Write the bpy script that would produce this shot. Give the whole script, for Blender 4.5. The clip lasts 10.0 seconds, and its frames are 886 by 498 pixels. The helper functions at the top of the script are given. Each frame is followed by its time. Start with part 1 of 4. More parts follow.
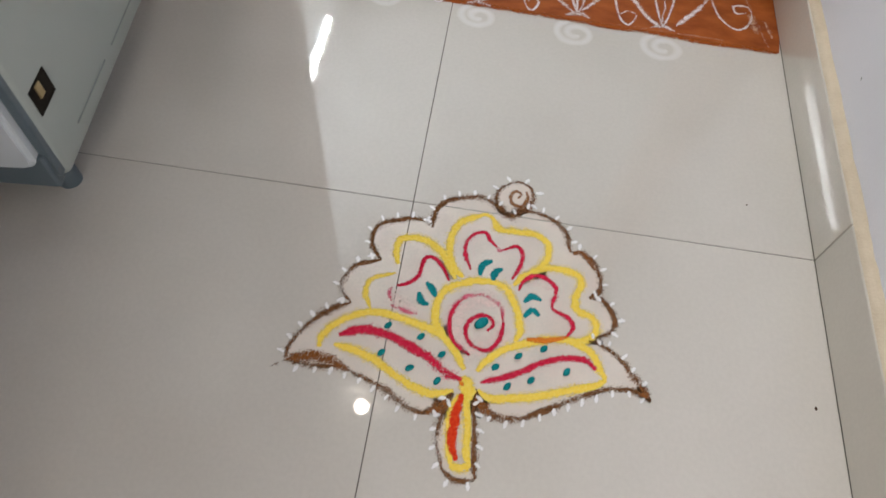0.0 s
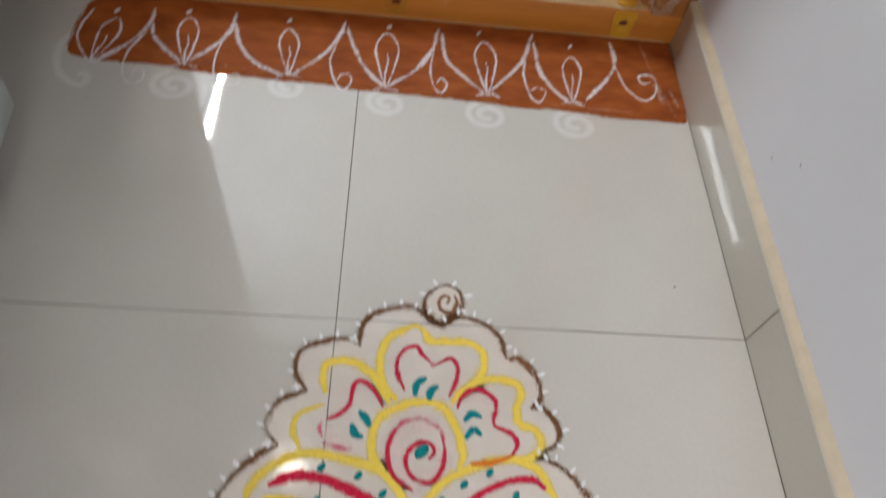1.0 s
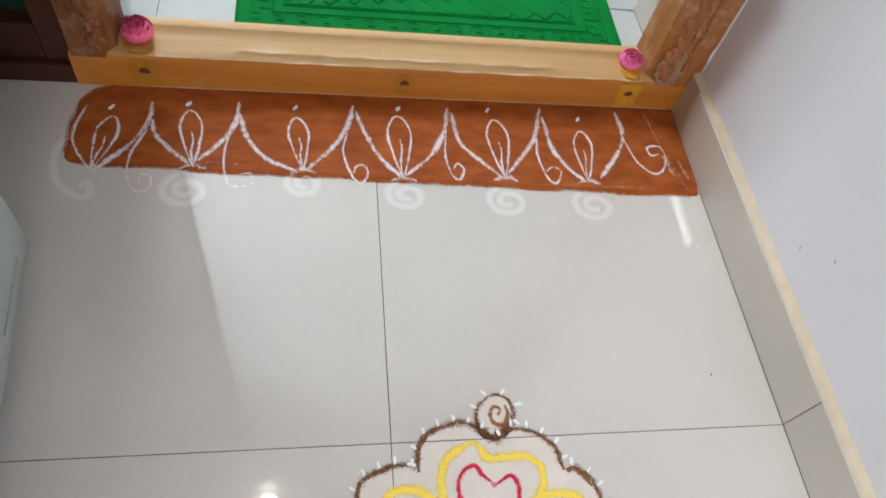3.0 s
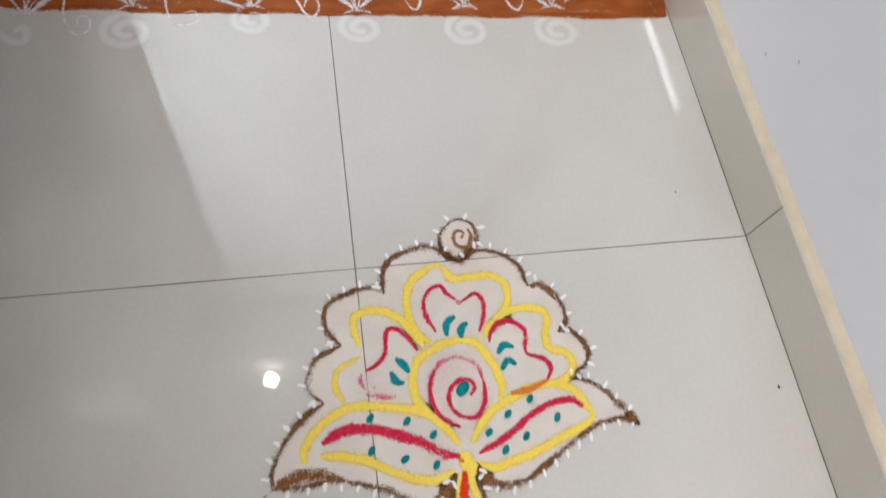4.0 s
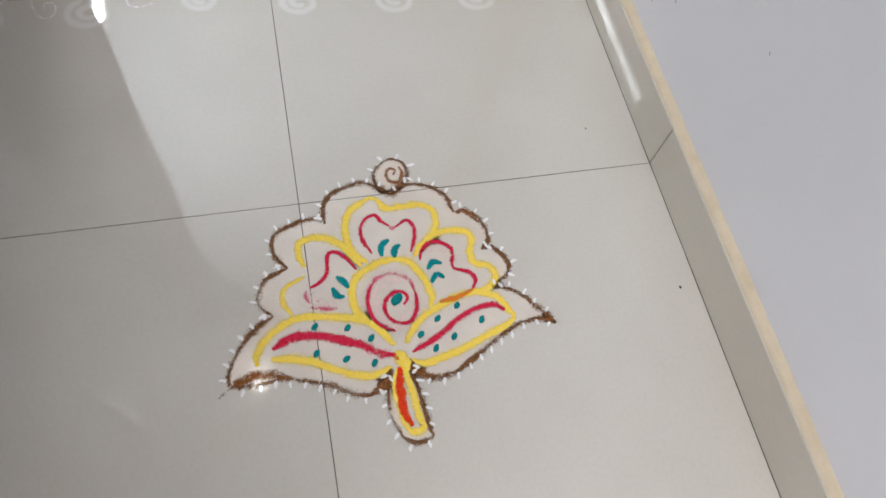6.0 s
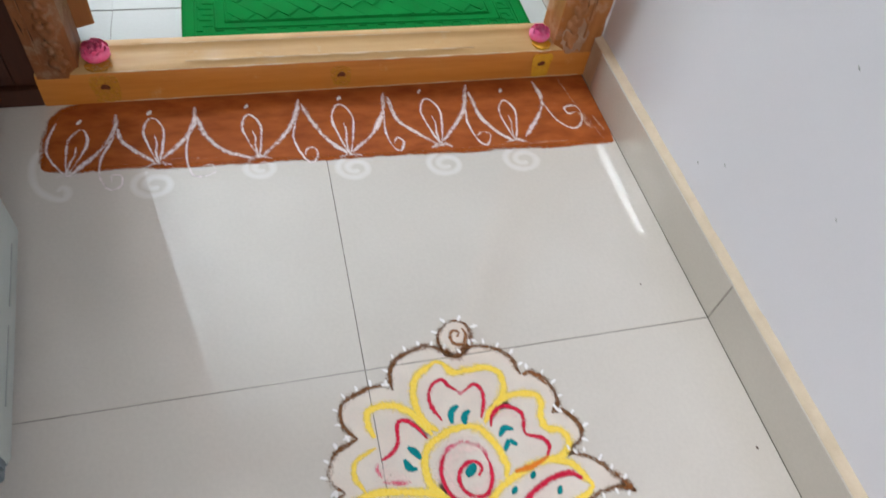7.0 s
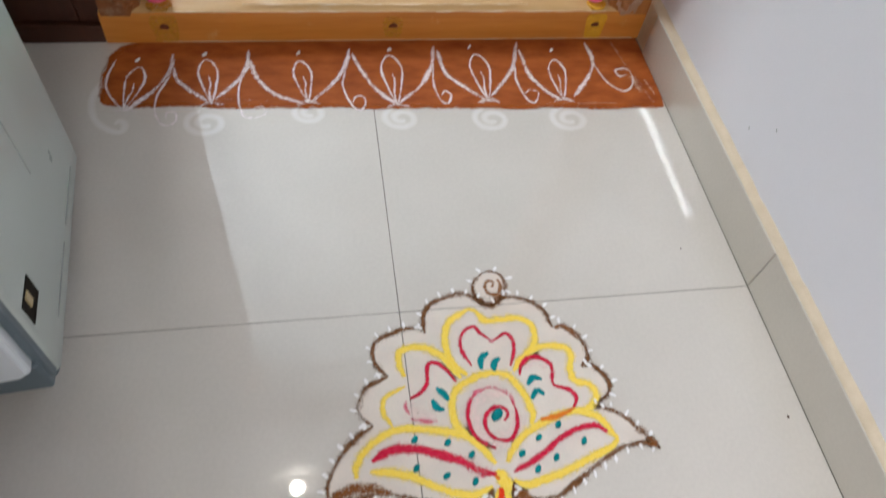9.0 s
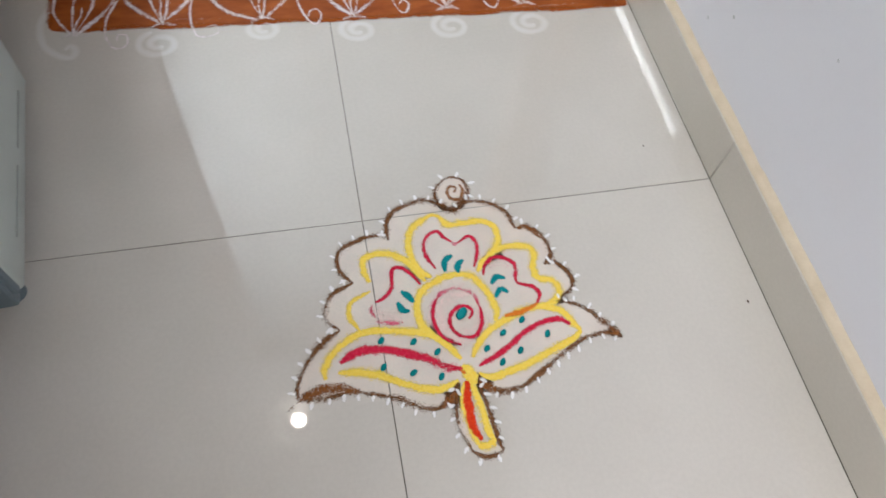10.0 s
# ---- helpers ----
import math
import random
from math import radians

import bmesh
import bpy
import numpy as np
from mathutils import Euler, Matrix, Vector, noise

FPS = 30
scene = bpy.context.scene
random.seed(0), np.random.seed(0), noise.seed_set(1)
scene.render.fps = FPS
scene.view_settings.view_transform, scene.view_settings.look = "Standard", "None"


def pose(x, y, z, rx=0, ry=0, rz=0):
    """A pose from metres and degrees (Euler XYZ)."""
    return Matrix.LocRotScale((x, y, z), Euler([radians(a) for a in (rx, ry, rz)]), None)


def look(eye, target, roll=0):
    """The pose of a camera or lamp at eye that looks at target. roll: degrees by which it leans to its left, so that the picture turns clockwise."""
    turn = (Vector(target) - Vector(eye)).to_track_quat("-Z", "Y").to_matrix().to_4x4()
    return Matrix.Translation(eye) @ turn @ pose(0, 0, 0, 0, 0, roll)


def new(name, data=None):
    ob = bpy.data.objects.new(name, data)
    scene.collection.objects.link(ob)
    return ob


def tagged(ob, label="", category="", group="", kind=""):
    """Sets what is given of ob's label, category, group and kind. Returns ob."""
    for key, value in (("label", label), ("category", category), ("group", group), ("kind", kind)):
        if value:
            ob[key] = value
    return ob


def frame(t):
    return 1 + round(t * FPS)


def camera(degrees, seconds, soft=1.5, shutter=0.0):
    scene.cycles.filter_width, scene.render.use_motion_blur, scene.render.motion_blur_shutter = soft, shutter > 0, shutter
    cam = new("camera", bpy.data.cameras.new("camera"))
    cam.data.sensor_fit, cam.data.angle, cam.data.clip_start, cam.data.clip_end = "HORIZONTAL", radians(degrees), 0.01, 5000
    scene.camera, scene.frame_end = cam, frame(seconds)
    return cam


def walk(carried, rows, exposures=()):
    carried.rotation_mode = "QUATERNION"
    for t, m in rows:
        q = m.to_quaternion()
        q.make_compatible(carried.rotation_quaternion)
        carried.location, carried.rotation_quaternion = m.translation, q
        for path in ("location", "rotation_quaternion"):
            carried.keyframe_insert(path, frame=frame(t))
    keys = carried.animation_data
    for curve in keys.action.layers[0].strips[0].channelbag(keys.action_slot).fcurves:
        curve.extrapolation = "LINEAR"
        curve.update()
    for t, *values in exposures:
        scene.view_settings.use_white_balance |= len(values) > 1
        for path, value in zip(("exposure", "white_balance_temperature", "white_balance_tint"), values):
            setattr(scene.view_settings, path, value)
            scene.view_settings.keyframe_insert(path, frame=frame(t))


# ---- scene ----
cam = camera(65.2, 10.0, soft=1.5, shutter=0.4)
# seconds, eye x y z, yaw, pitch, roll
PATH = [
    (0, -0.5208, -0.5872, 0.8564, 2.68, -59.07, 6.15),
    (0.5, -0.5017, -0.5202, 0.8536, 0.66, -59.41, 6.72),
    (1, -0.5478, -0.4460, 0.8773, -9.66, -56.46, 11.67),
    (1.5, -0.6567, -0.3566, 0.9536, -12.72, -50.28, 10.07),
    (2, -0.6993, -0.3044, 0.9696, -15.68, -51.34, 13.70),
    (2.2, -0.7072, -0.2975, 0.9567, -16.58, -51.71, 15.03),
    (3.3, -0.7007, -0.2767, 0.9388, -20.86, -57.93, 16.63),
    (3.5, -0.6902, -0.2943, 0.9338, -22.67, -59.01, 17.28),
    (4, -0.6552, -0.3645, 0.8916, -25.37, -64.55, 18.60),
    (4.5, -0.6013, -0.4871, 0.9109, -16.76, -64.20, 10.28),
    (5, -0.5480, -0.5934, 0.9448, -17.39, -62.52, 9.08),
    (5.2, -0.5620, -0.6026, 0.9456, -18.77, -61.66, 10.69),
    (6.3, -0.6260, -0.5323, 0.9588, -27.15, -62.92, 15.51),
    (6.5, -0.6511, -0.5187, 0.9565, -24.99, -58.16, 12.55),
    (7, -0.7082, -0.4827, 0.9708, -22.11, -52.38, 11.20),
    (7.5, -0.7317, -0.4312, 0.9840, -19.31, -50.22, 9.53),
    (8, -0.7352, -0.4296, 0.9616, -19.79, -49.66, 9.60),
    (8.5, -0.7304, -0.4604, 0.9592, -19.32, -51.05, 10.36),
    (9, -0.7089, -0.5274, 0.9525, -16.93, -54.85, 10.49),
    (9.5, -0.6726, -0.5730, 0.9480, -14.17, -59.55, 8.21),
    (10, -0.6602, -0.5845, 0.9339, -18.97, -59.74, 9.08),
]
walk(cam, [(t, pose(x, y, z, 0, 0, yaw) @ pose(0, 0, 0, 90 + pitch, 0, 0) @ pose(0, 0, 0, 0, 0, roll)) for t, x, y, z, yaw, pitch, roll in PATH],
     exposures=[(0.0, -0.06, 6850, 11), (0.6, -0.06, 6850, 11), (1.0, -0.14, 6800, 10), (1.3, -0.04, 6800, 10), (1.8, 0.32, 6500, 10), (2.5, 0.34, 6500, 10), (3.5, 0.24, 6600, 10),
                (4.5, 0.12, 6650, 10), (5.2, 0.02, 6650, 10), (6.3, 0.06, 6650, 10), (7.5, 0.32, 6500, 10), (8.3, 0.32, 6500, 10), (9.0, 0.19, 6600, 10), (10.0, 0.12, 6600, 10)])

# ---- world and light ----
world = bpy.data.worlds.new("sky")
scene.world = world
world.use_nodes = True
sky = world.node_tree.nodes.new("ShaderNodeTexSky")
sky.sky_type, sky.sun_disc, sky.sun_elevation, sky.sun_rotation = "NISHITA", False, radians(50), radians(200)
world.node_tree.links.new(sky.outputs[0], world.node_tree.nodes["Background"].inputs[0])
world.node_tree.nodes["Background"].inputs[1].default_value = 0.12
sun_data = bpy.data.lights.new("sun", "SUN")
sun_data.energy, sun_data.angle, sun_data.color = 2.5, radians(0.5), (1.0, 0.95, 0.87)
sun = new("sun", sun_data)
sun.matrix_world = look((2.0, -6.0, 9.0), (0.5, -3.0, 0.0))


def area_light(name, m, width, height, watts, colour):
    data = bpy.data.lights.new(name, "AREA")
    data.shape, data.size, data.size_y, data.energy, data.color = "RECTANGLE", width, height, watts, colour
    ob = new(name, data)
    ob.matrix_world = m
    return ob


# fill from invented windows behind and left; daylight through the open side of the veranda
area_light("window_daylight", look((-0.45, -2.58, 1.75), (-0.3, 0.0, 0.9)), 0.8, 1.3, 19, (0.98, 0.95, 0.88))
area_light("side_window_daylight", look((-1.79, -1.7, 1.9), (-0.2, 0.0, 0.5)), 1.0, 0.9, 21, (0.95, 0.95, 1.0))
area_light("veranda_daylight", look((-1.35, 4.2, 1.7), (-0.35, 0.6, 1.0)), 0.6, 1.5, 60, (0.90, 0.96, 1.0))


# ---- materials ----
class Nodes:
    """A node material with a Principled shader."""

    def __init__(self, name, rough=0.5, metal=0.0, spec=0.5):
        self.m = bpy.data.materials.new(name)
        self.m.use_nodes = True
        self.t = self.m.node_tree
        self.b = self.t.nodes["Principled BSDF"]
        self.b.inputs["Roughness"].default_value = rough
        self.b.inputs["Metallic"].default_value = metal
        self.b.inputs["Specular IOR Level"].default_value = spec

    def add(self, kind, **inputs):
        n = self.t.nodes.new(kind)
        for k, v in inputs.items():
            n.inputs[k.replace("_", " ")].default_value = v
        return n

    def link(self, a, b):
        self.t.links.new(a, b)

    def place(self, scale=(1, 1, 1), world=False):
        c = self.add("ShaderNodeNewGeometry").outputs["Position"] if world else self.add("ShaderNodeTexCoord").outputs["Object"]
        mp = self.add("ShaderNodeMapping")
        mp.inputs["Scale"].default_value = scale
        self.link(c, mp.inputs[0])
        return mp.outputs[0]

    def noise(self, at, scale, detail=4.0, rough=0.55):
        n = self.add("ShaderNodeTexNoise", Scale=scale, Detail=detail, Roughness=rough)
        self.link(at, n.inputs["Vector"])
        return n.outputs["Fac"]

    def ramp(self, fac, *stops):
        r = self.add("ShaderNodeValToRGB")
        e = r.color_ramp.elements
        while len(e) < len(stops):
            e.new(0.5)
        for el, (p, c) in zip(e, stops):
            el.position, el.color = p, (*c, 1) if len(c) == 3 else c
        self.link(fac, r.inputs[0])
        return r.outputs[0]

    def mix(self, fac, a, b, blend="MIX"):
        n = self.add("ShaderNodeMix")
        n.data_type, n.blend_type = "RGBA", blend
        for v, i in ((fac, 0), (a, 6), (b, 7)):
            if isinstance(v, bpy.types.NodeSocket):
                self.link(v, n.inputs[i])
            else:
                n.inputs[i].default_value = v if i == 0 else (*v, 1)
        return n.outputs[2]

    def maths(self, op, a, b=0.0):
        n = self.add("ShaderNodeMath")
        n.operation = op
        for v, i in ((a, 0), (b, 1)):
            if isinstance(v, bpy.types.NodeSocket):
                self.link(v, n.inputs[i])
            else:
                n.inputs[i].default_value = v
        return n.outputs[0]

    def colour(self, out):
        self.link(out, self.b.inputs["Base Color"])
        return self

    def roughness(self, out):
        self.link(out, self.b.inputs["Roughness"])
        return self

    def bump(self, fac, strength, distance):
        n = self.add("ShaderNodeBump", Strength=strength, Distance=distance)
        self.link(fac, n.inputs["Height"])
        self.link(n.outputs[0], self.b.inputs["Normal"])
        return self


def tile_material(name, low, high, rough, ior=1.5):
    n = Nodes(name, rough, spec=0.62)
    at = n.place(world=True)
    cloud = n.ramp(n.noise(at, 3.0, 3), (0.3, low), (0.7, high))
    fine = n.ramp(n.noise(at, 160.0, 2), (0.35, (0.9, 0.9, 0.9)), (0.65, (1, 1, 1)))
    piece = n.add("ShaderNodeObjectInfo").outputs["Random"]
    own = n.ramp(piece, (0.0, (0.965, 0.965, 0.965)), (1.0, (1, 1, 1)))
    n.colour(n.mix(1.0, n.mix(0.35, cloud, fine, "MULTIPLY"), own, "MULTIPLY"))
    n.roughness(n.ramp(n.noise(at, 9.0, 5), (0.3, (rough * 0.85,) * 3), (0.75, (rough * 1.15,) * 3)))
    n.bump(n.noise(at, 22.0, 1), 0.015, 0.0003)
    n.b.inputs["IOR"].default_value = ior
    return n.m


TILE = tile_material("cream_vitrified_tile", (0.66, 0.62, 0.57), (0.72, 0.68, 0.63), 0.03, 1.65)
TILE_OUT = tile_material("white_vitrified_tile", (0.50, 0.525, 0.515), (0.52, 0.545, 0.535), 0.45, 1.2)
SKIRT = tile_material("cream_skirting_tile", (0.55, 0.515, 0.45), (0.62, 0.58, 0.515), 0.01, 1.65)


def plain(name, low, high, rough, scale=12.0, grain=180.0, relief=0.15, distance=0.001, metal=0.0, spec=0.5):
    n = Nodes(name, rough, metal, spec)
    at = n.place(world=True)
    fine = n.noise(at, grain, 3)
    n.colour(n.mix(0.25, n.ramp(n.noise(at, scale), (0.3, low), (0.7, high)), n.ramp(fine, (0.3, low), (0.7, high))))
    n.roughness(n.ramp(n.noise(at, scale * 2), (0.3, (rough * 0.85,) * 3), (0.7, (min(1, rough * 1.15),) * 3)))
    if relief:
        n.bump(fine, relief, distance)
    return n.m


PALE_GROUT = plain("pale_grout", (0.42, 0.43, 0.42), (0.5, 0.51, 0.5), 0.9)
GROUT = plain("grey_grout", (0.13, 0.115, 0.095), (0.2, 0.18, 0.15), 0.9)
MORTAR = plain("cream_mortar", (0.60, 0.50, 0.36), (0.70, 0.60, 0.46), 0.85, 30, 260, 0.5)
WALL = plain("lavender_white_wall_paint", (0.76, 0.765, 0.82), (0.80, 0.805, 0.86), 0.6, 2.5, 240, 0.25, 0.0008)
# dark brown picked for the unseen left walls, to keep that side dim
WALL_TAN = plain("dark_unseen_wall", (0.11, 0.072, 0.042), (0.15, 0.10, 0.06), 0.8, 2.5, 240, 0.25)
WALL_OUT = plain("white_wall_paint", (0.74, 0.75, 0.76), (0.8, 0.8, 0.8), 0.65, 2.5, 240, 0.2)
CEIL_OUT = plain("grey_white_ceiling_paint", (0.40, 0.41, 0.42), (0.46, 0.47, 0.48), 0.8, 2.0)
CEIL = plain("white_ceiling_paint", (0.76, 0.76, 0.76), (0.8, 0.8, 0.8), 0.8, 2.0)
# white enamel greyed down: the shade on the machine's side is in this colour
SHADED_METAL = plain("white_steel_in_shade", (0.36, 0.405, 0.385), (0.40, 0.445, 0.425), 0.32, 5, 300, 0.04, 0.0004)
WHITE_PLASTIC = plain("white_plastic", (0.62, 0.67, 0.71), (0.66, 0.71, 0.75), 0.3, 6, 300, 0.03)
GREY_PLASTIC = plain("blue_grey_plastic", (0.09, 0.125, 0.15), (0.13, 0.165, 0.19), 0.45, 9, 300, 0.1)
SEAM = plain("shaded_steel_seam", (0.26, 0.29, 0.28), (0.32, 0.35, 0.34), 0.5)
RECESS_BLACK = plain("recess_shade_black", (0.010, 0.008, 0.006), (0.022, 0.017, 0.012), 0.8, spec=0.15)
BRASS = plain("dull_brass", (0.42, 0.32, 0.16), (0.55, 0.44, 0.25), 0.4, metal=0.8)
PINK = plain("magenta_petal", (0.98, 0.08, 0.34), (1.0, 0.30, 0.54), 0.6, 90, 400, 0.2)
CRIMSON = plain("crimson_petal", (0.85, 0.05, 0.20), (1.0, 0.24, 0.44), 0.5, 90, 400, 0.2)
for petal_skin in (PINK, CRIMSON):
    petal_skin.node_tree.nodes["Principled BSDF"].inputs["Subsurface Weight"].default_value = 0.4
    petal_skin.node_tree.nodes["Principled BSDF"].inputs["Subsurface Radius"].default_value = (0.01, 0.004, 0.006)
TURMERIC = plain("turmeric_paste", (0.62, 0.30, 0.012), (0.72, 0.40, 0.03), 0.8, 60, 300, 0.4)
ORANGE_PASTE = plain("faded_turmeric", (0.46, 0.19, 0.012), (0.58, 0.28, 0.03), 0.7, 50, 300, 0.4)


def patchy(material, scale, low, high):
    """Let the ground show through a rubbed paste."""
    t = material.node_tree
    grain = t.nodes.new("ShaderNodeTexNoise")
    grain.inputs["Scale"].default_value, grain.inputs["Detail"].default_value = scale, 6.0
    ramp = t.nodes.new("ShaderNodeValToRGB")
    ramp.color_ramp.elements[0].position, ramp.color_ramp.elements[1].position = low, high
    where = t.nodes.new("ShaderNodeNewGeometry")
    t.links.new(where.outputs["Position"], grain.inputs["Vector"])
    t.links.new(grain.outputs["Fac"], ramp.inputs[0])
    t.links.new(ramp.outputs[0], t.nodes["Principled BSDF"].inputs["Alpha"])


patchy(ORANGE_PASTE, 260.0, 0.44, 0.50)
patchy(TURMERIC, 260.0, 0.32, 0.37)
HOLE = plain("dark_worm_hole", (0.04, 0.015, 0.006), (0.07, 0.03, 0.012), 0.9)
KUMKUM = plain("dried_kumkum", (0.10, 0.022, 0.008), (0.17, 0.045, 0.012), 0.9, 200)
GLASS_DARK = plain("dark_green_tinted_glass", (0.016, 0.042, 0.032), (0.026, 0.060, 0.046), 0.10, 4, 200, 0.0)
MAT = plain("green_rubber", (0.001, 0.150, 0.026), (0.003, 0.205, 0.040), 0.9, 14, 300, 0.2, 0.0006, spec=0.06)


def wood(name, low, high, worn, amount, rough, along):
    n = Nodes(name, rough)
    s = [26, 26, 26]
    s[along] = 2.2
    at = n.place(tuple(s), world=True)
    fibre = n.noise(at, 1.6, 7, 0.65)
    base = n.ramp(fibre, (0.28, low), (0.72, high))
    spot = n.noise(n.place(world=True), 16.0, 6, 0.7)
    mask = n.ramp(spot, (amount, (0, 0, 0)), (amount + 0.14, (1, 1, 1)))
    n.colour(n.mix(mask, base, worn))
    n.roughness(n.ramp(spot, (0.3, (rough * 0.8,) * 3), (0.8, (min(1, rough * 1.7),) * 3)))
    n.bump(fibre, 0.35, 0.0015)
    return n.m


WOOD_SILL = wood("varnished_teak_sill", (0.50, 0.165, 0.020), (0.64, 0.250, 0.045), (0.64, 0.36, 0.13), 0.62, 0.38, 0)
WOOD_TOP = wood("worn_bare_teak", (0.46, 0.27, 0.10), (0.56, 0.35, 0.15), (0.52, 0.40, 0.26), 0.6, 0.55, 0)
# post teak in two tones: darker for the shaded left, lighter for the lit right
WOOD_POST_DIM = wood("worn_teak_dim", (0.16, 0.048, 0.013), (0.29, 0.100, 0.026), (0.32, 0.19, 0.115), 0.52, 0.5, 2)
WOOD_CARVE = wood("weathered_carving", (0.27, 0.10, 0.032), (0.43, 0.19, 0.075), (0.50, 0.34, 0.22), 0.56, 0.6, 2)
WOOD_POST_LIT = wood("worn_teak_lit", (0.30, 0.105, 0.026), (0.48, 0.195, 0.055), (0.50, 0.31, 0.19), 0.50, 0.45, 2)
WOOD_GREY = wood("greyed_bare_wood", (0.30, 0.16, 0.09), (0.46, 0.30, 0.20), (0.55, 0.44, 0.36), 0.5, 0.75, 2)
WOOD_PALE = wood("bare_pale_wood", (0.55, 0.38, 0.22), (0.68, 0.50, 0.32), (0.62, 0.52, 0.40), 0.5, 0.7, 0)
# brown wood made very dark to carry the deep shade left of the door
WOOD_SHADED = wood("wood_darkened_for_shade", (0.038, 0.010, 0.004), (0.070, 0.019, 0.008), (0.08, 0.032, 0.02), 0.7, 0.4, 2)
WOOD_DOOR = wood("varnished_door_leaf", (0.20, 0.07, 0.016), (0.30, 0.115, 0.03), (0.33, 0.15, 0.05), 0.68, 0.35, 2)


def oxide_material():
    n = Nodes("red_oxide_wash", 0.75, spec=0.2)
    at = n.place(world=True)
    sweep = n.noise(n.place((6, 13, 1), world=True), 3.0, 6)
    base = n.ramp(sweep, (0.3, (0.25, 0.050, 0.009)), (0.7, (0.42, 0.108, 0.019)))
    dust = n.ramp(n.noise(at, 120.0, 4, 0.7), (0.66, (0, 0, 0)), (0.76, (0.45, 0.45, 0.45)))
    n.colour(n.mix(dust, base, (0.55, 0.30, 0.17)))
    n.bump(n.noise(at, 240, 3), 0.3, 0.0006)
    return n.m


OXIDE = oxide_material()


def powder_material(name, low, high, fill, haze=0.06, soft=0.40):
    """Loose powder: grains thin out towards the sides of a line (v) and with the line's density (u)."""
    n = Nodes(name, 0.95, spec=0.15)
    at = n.place(world=True)
    uv = n.add("ShaderNodeTexCoord").outputs["UV"]
    sep = n.add("ShaderNodeSeparateXYZ")
    n.link(uv, sep.inputs[0])
    side = n.maths("ABSOLUTE", n.maths("SUBTRACT", n.maths("MULTIPLY", sep.outputs[1], 2.0), 1.0))
    edge = n.maths("POWER", side, 1.7)
    grain = n.noise(at, 520.0, 3, 0.75)
    patch = n.noise(at, 95.0, 3, 0.6)
    field = n.maths("ADD", n.maths("MULTIPLY", grain, 0.72), n.maths("MULTIPLY", patch, 0.28))
    level = n.maths("ADD", n.maths("SUBTRACT", field, n.maths("MULTIPLY", edge, soft)), n.maths("MULTIPLY", n.maths("SUBTRACT", sep.outputs[0], 1.0), 0.3))
    alpha = n.ramp(level, (fill, (0, 0, 0)), (fill + haze, (1, 1, 1)))
    n.link(alpha, n.b.inputs["Alpha"])
    n.colour(n.ramp(n.noise(at, 300.0, 4), (0.3, low), (0.7, high)))
    n.bump(grain, 0.3, 0.0004)
    return n.m


POWDER = {
    "brown": powder_material("brown_rangoli_powder", (0.07, 0.026, 0.009), (0.31, 0.145, 0.062), 0.365, 0.08),
    "brown_grains": powder_material("scattered_brown_grains", (0.12, 0.042, 0.014), (0.36, 0.17, 0.08), 0.45, 0.03),
    "rust": powder_material("rust_brown_rangoli_powder", (0.17, 0.055, 0.014), (0.34, 0.14, 0.05), 0.34, 0.08),
    "tan": powder_material("tan_rangoli_powder", (0.22, 0.09, 0.035), (0.38, 0.18, 0.08), 0.33, 0.08),
    "yellow": powder_material("yellow_rangoli_powder", (0.95, 0.66, 0.06), (1.0, 0.78, 0.18), 0.28, 0.06),
    "yellow_grains": powder_material("scattered_yellow_grains", (0.92, 0.68, 0.16), (0.97, 0.78, 0.30), 0.40, 0.03),
    "red": powder_material("crimson_rangoli_powder", (0.55, 0.008, 0.035), (0.78, 0.04, 0.10), 0.32, 0.08),
    "red_grains": powder_material("scattered_pink_grains", (0.66, 0.08, 0.16), (0.82, 0.22, 0.30), 0.44, 0.03),
    "scarlet": powder_material("scarlet_rangoli_powder", (0.68, 0.025, 0.008), (0.85, 0.08, 0.02), 0.29, 0.06),
    "orange": powder_material("orange_rangoli_powder", (0.72, 0.17, 0.02), (0.86, 0.28, 0.04), 0.30, 0.10),
    "teal": powder_material("teal_rangoli_powder", (0.0, 0.20, 0.23), (0.01, 0.32, 0.34), 0.24, 0.06),
    "oxide": powder_material("loose_red_oxide", (0.25, 0.050, 0.009), (0.42, 0.108, 0.019), 0.32, 0.08),
    "pale": powder_material("rubbed_off_dust", (0.60, 0.36, 0.26), (0.70, 0.48, 0.38), 0.40, 0.04),
    "white": powder_material("white_rice_flour", (0.84, 0.82, 0.82), (0.93, 0.92, 0.93), 0.30, 0.08),
    "chalk": powder_material("rubbed_white_flour", (0.74, 0.64, 0.65), (0.92, 0.86, 0.89), 0.395, 0.04),
    "blush": powder_material("thin_pink_powder", (0.80, 0.60, 0.56), (0.86, 0.70, 0.66), 0.45, 0.03, 0.20),
}


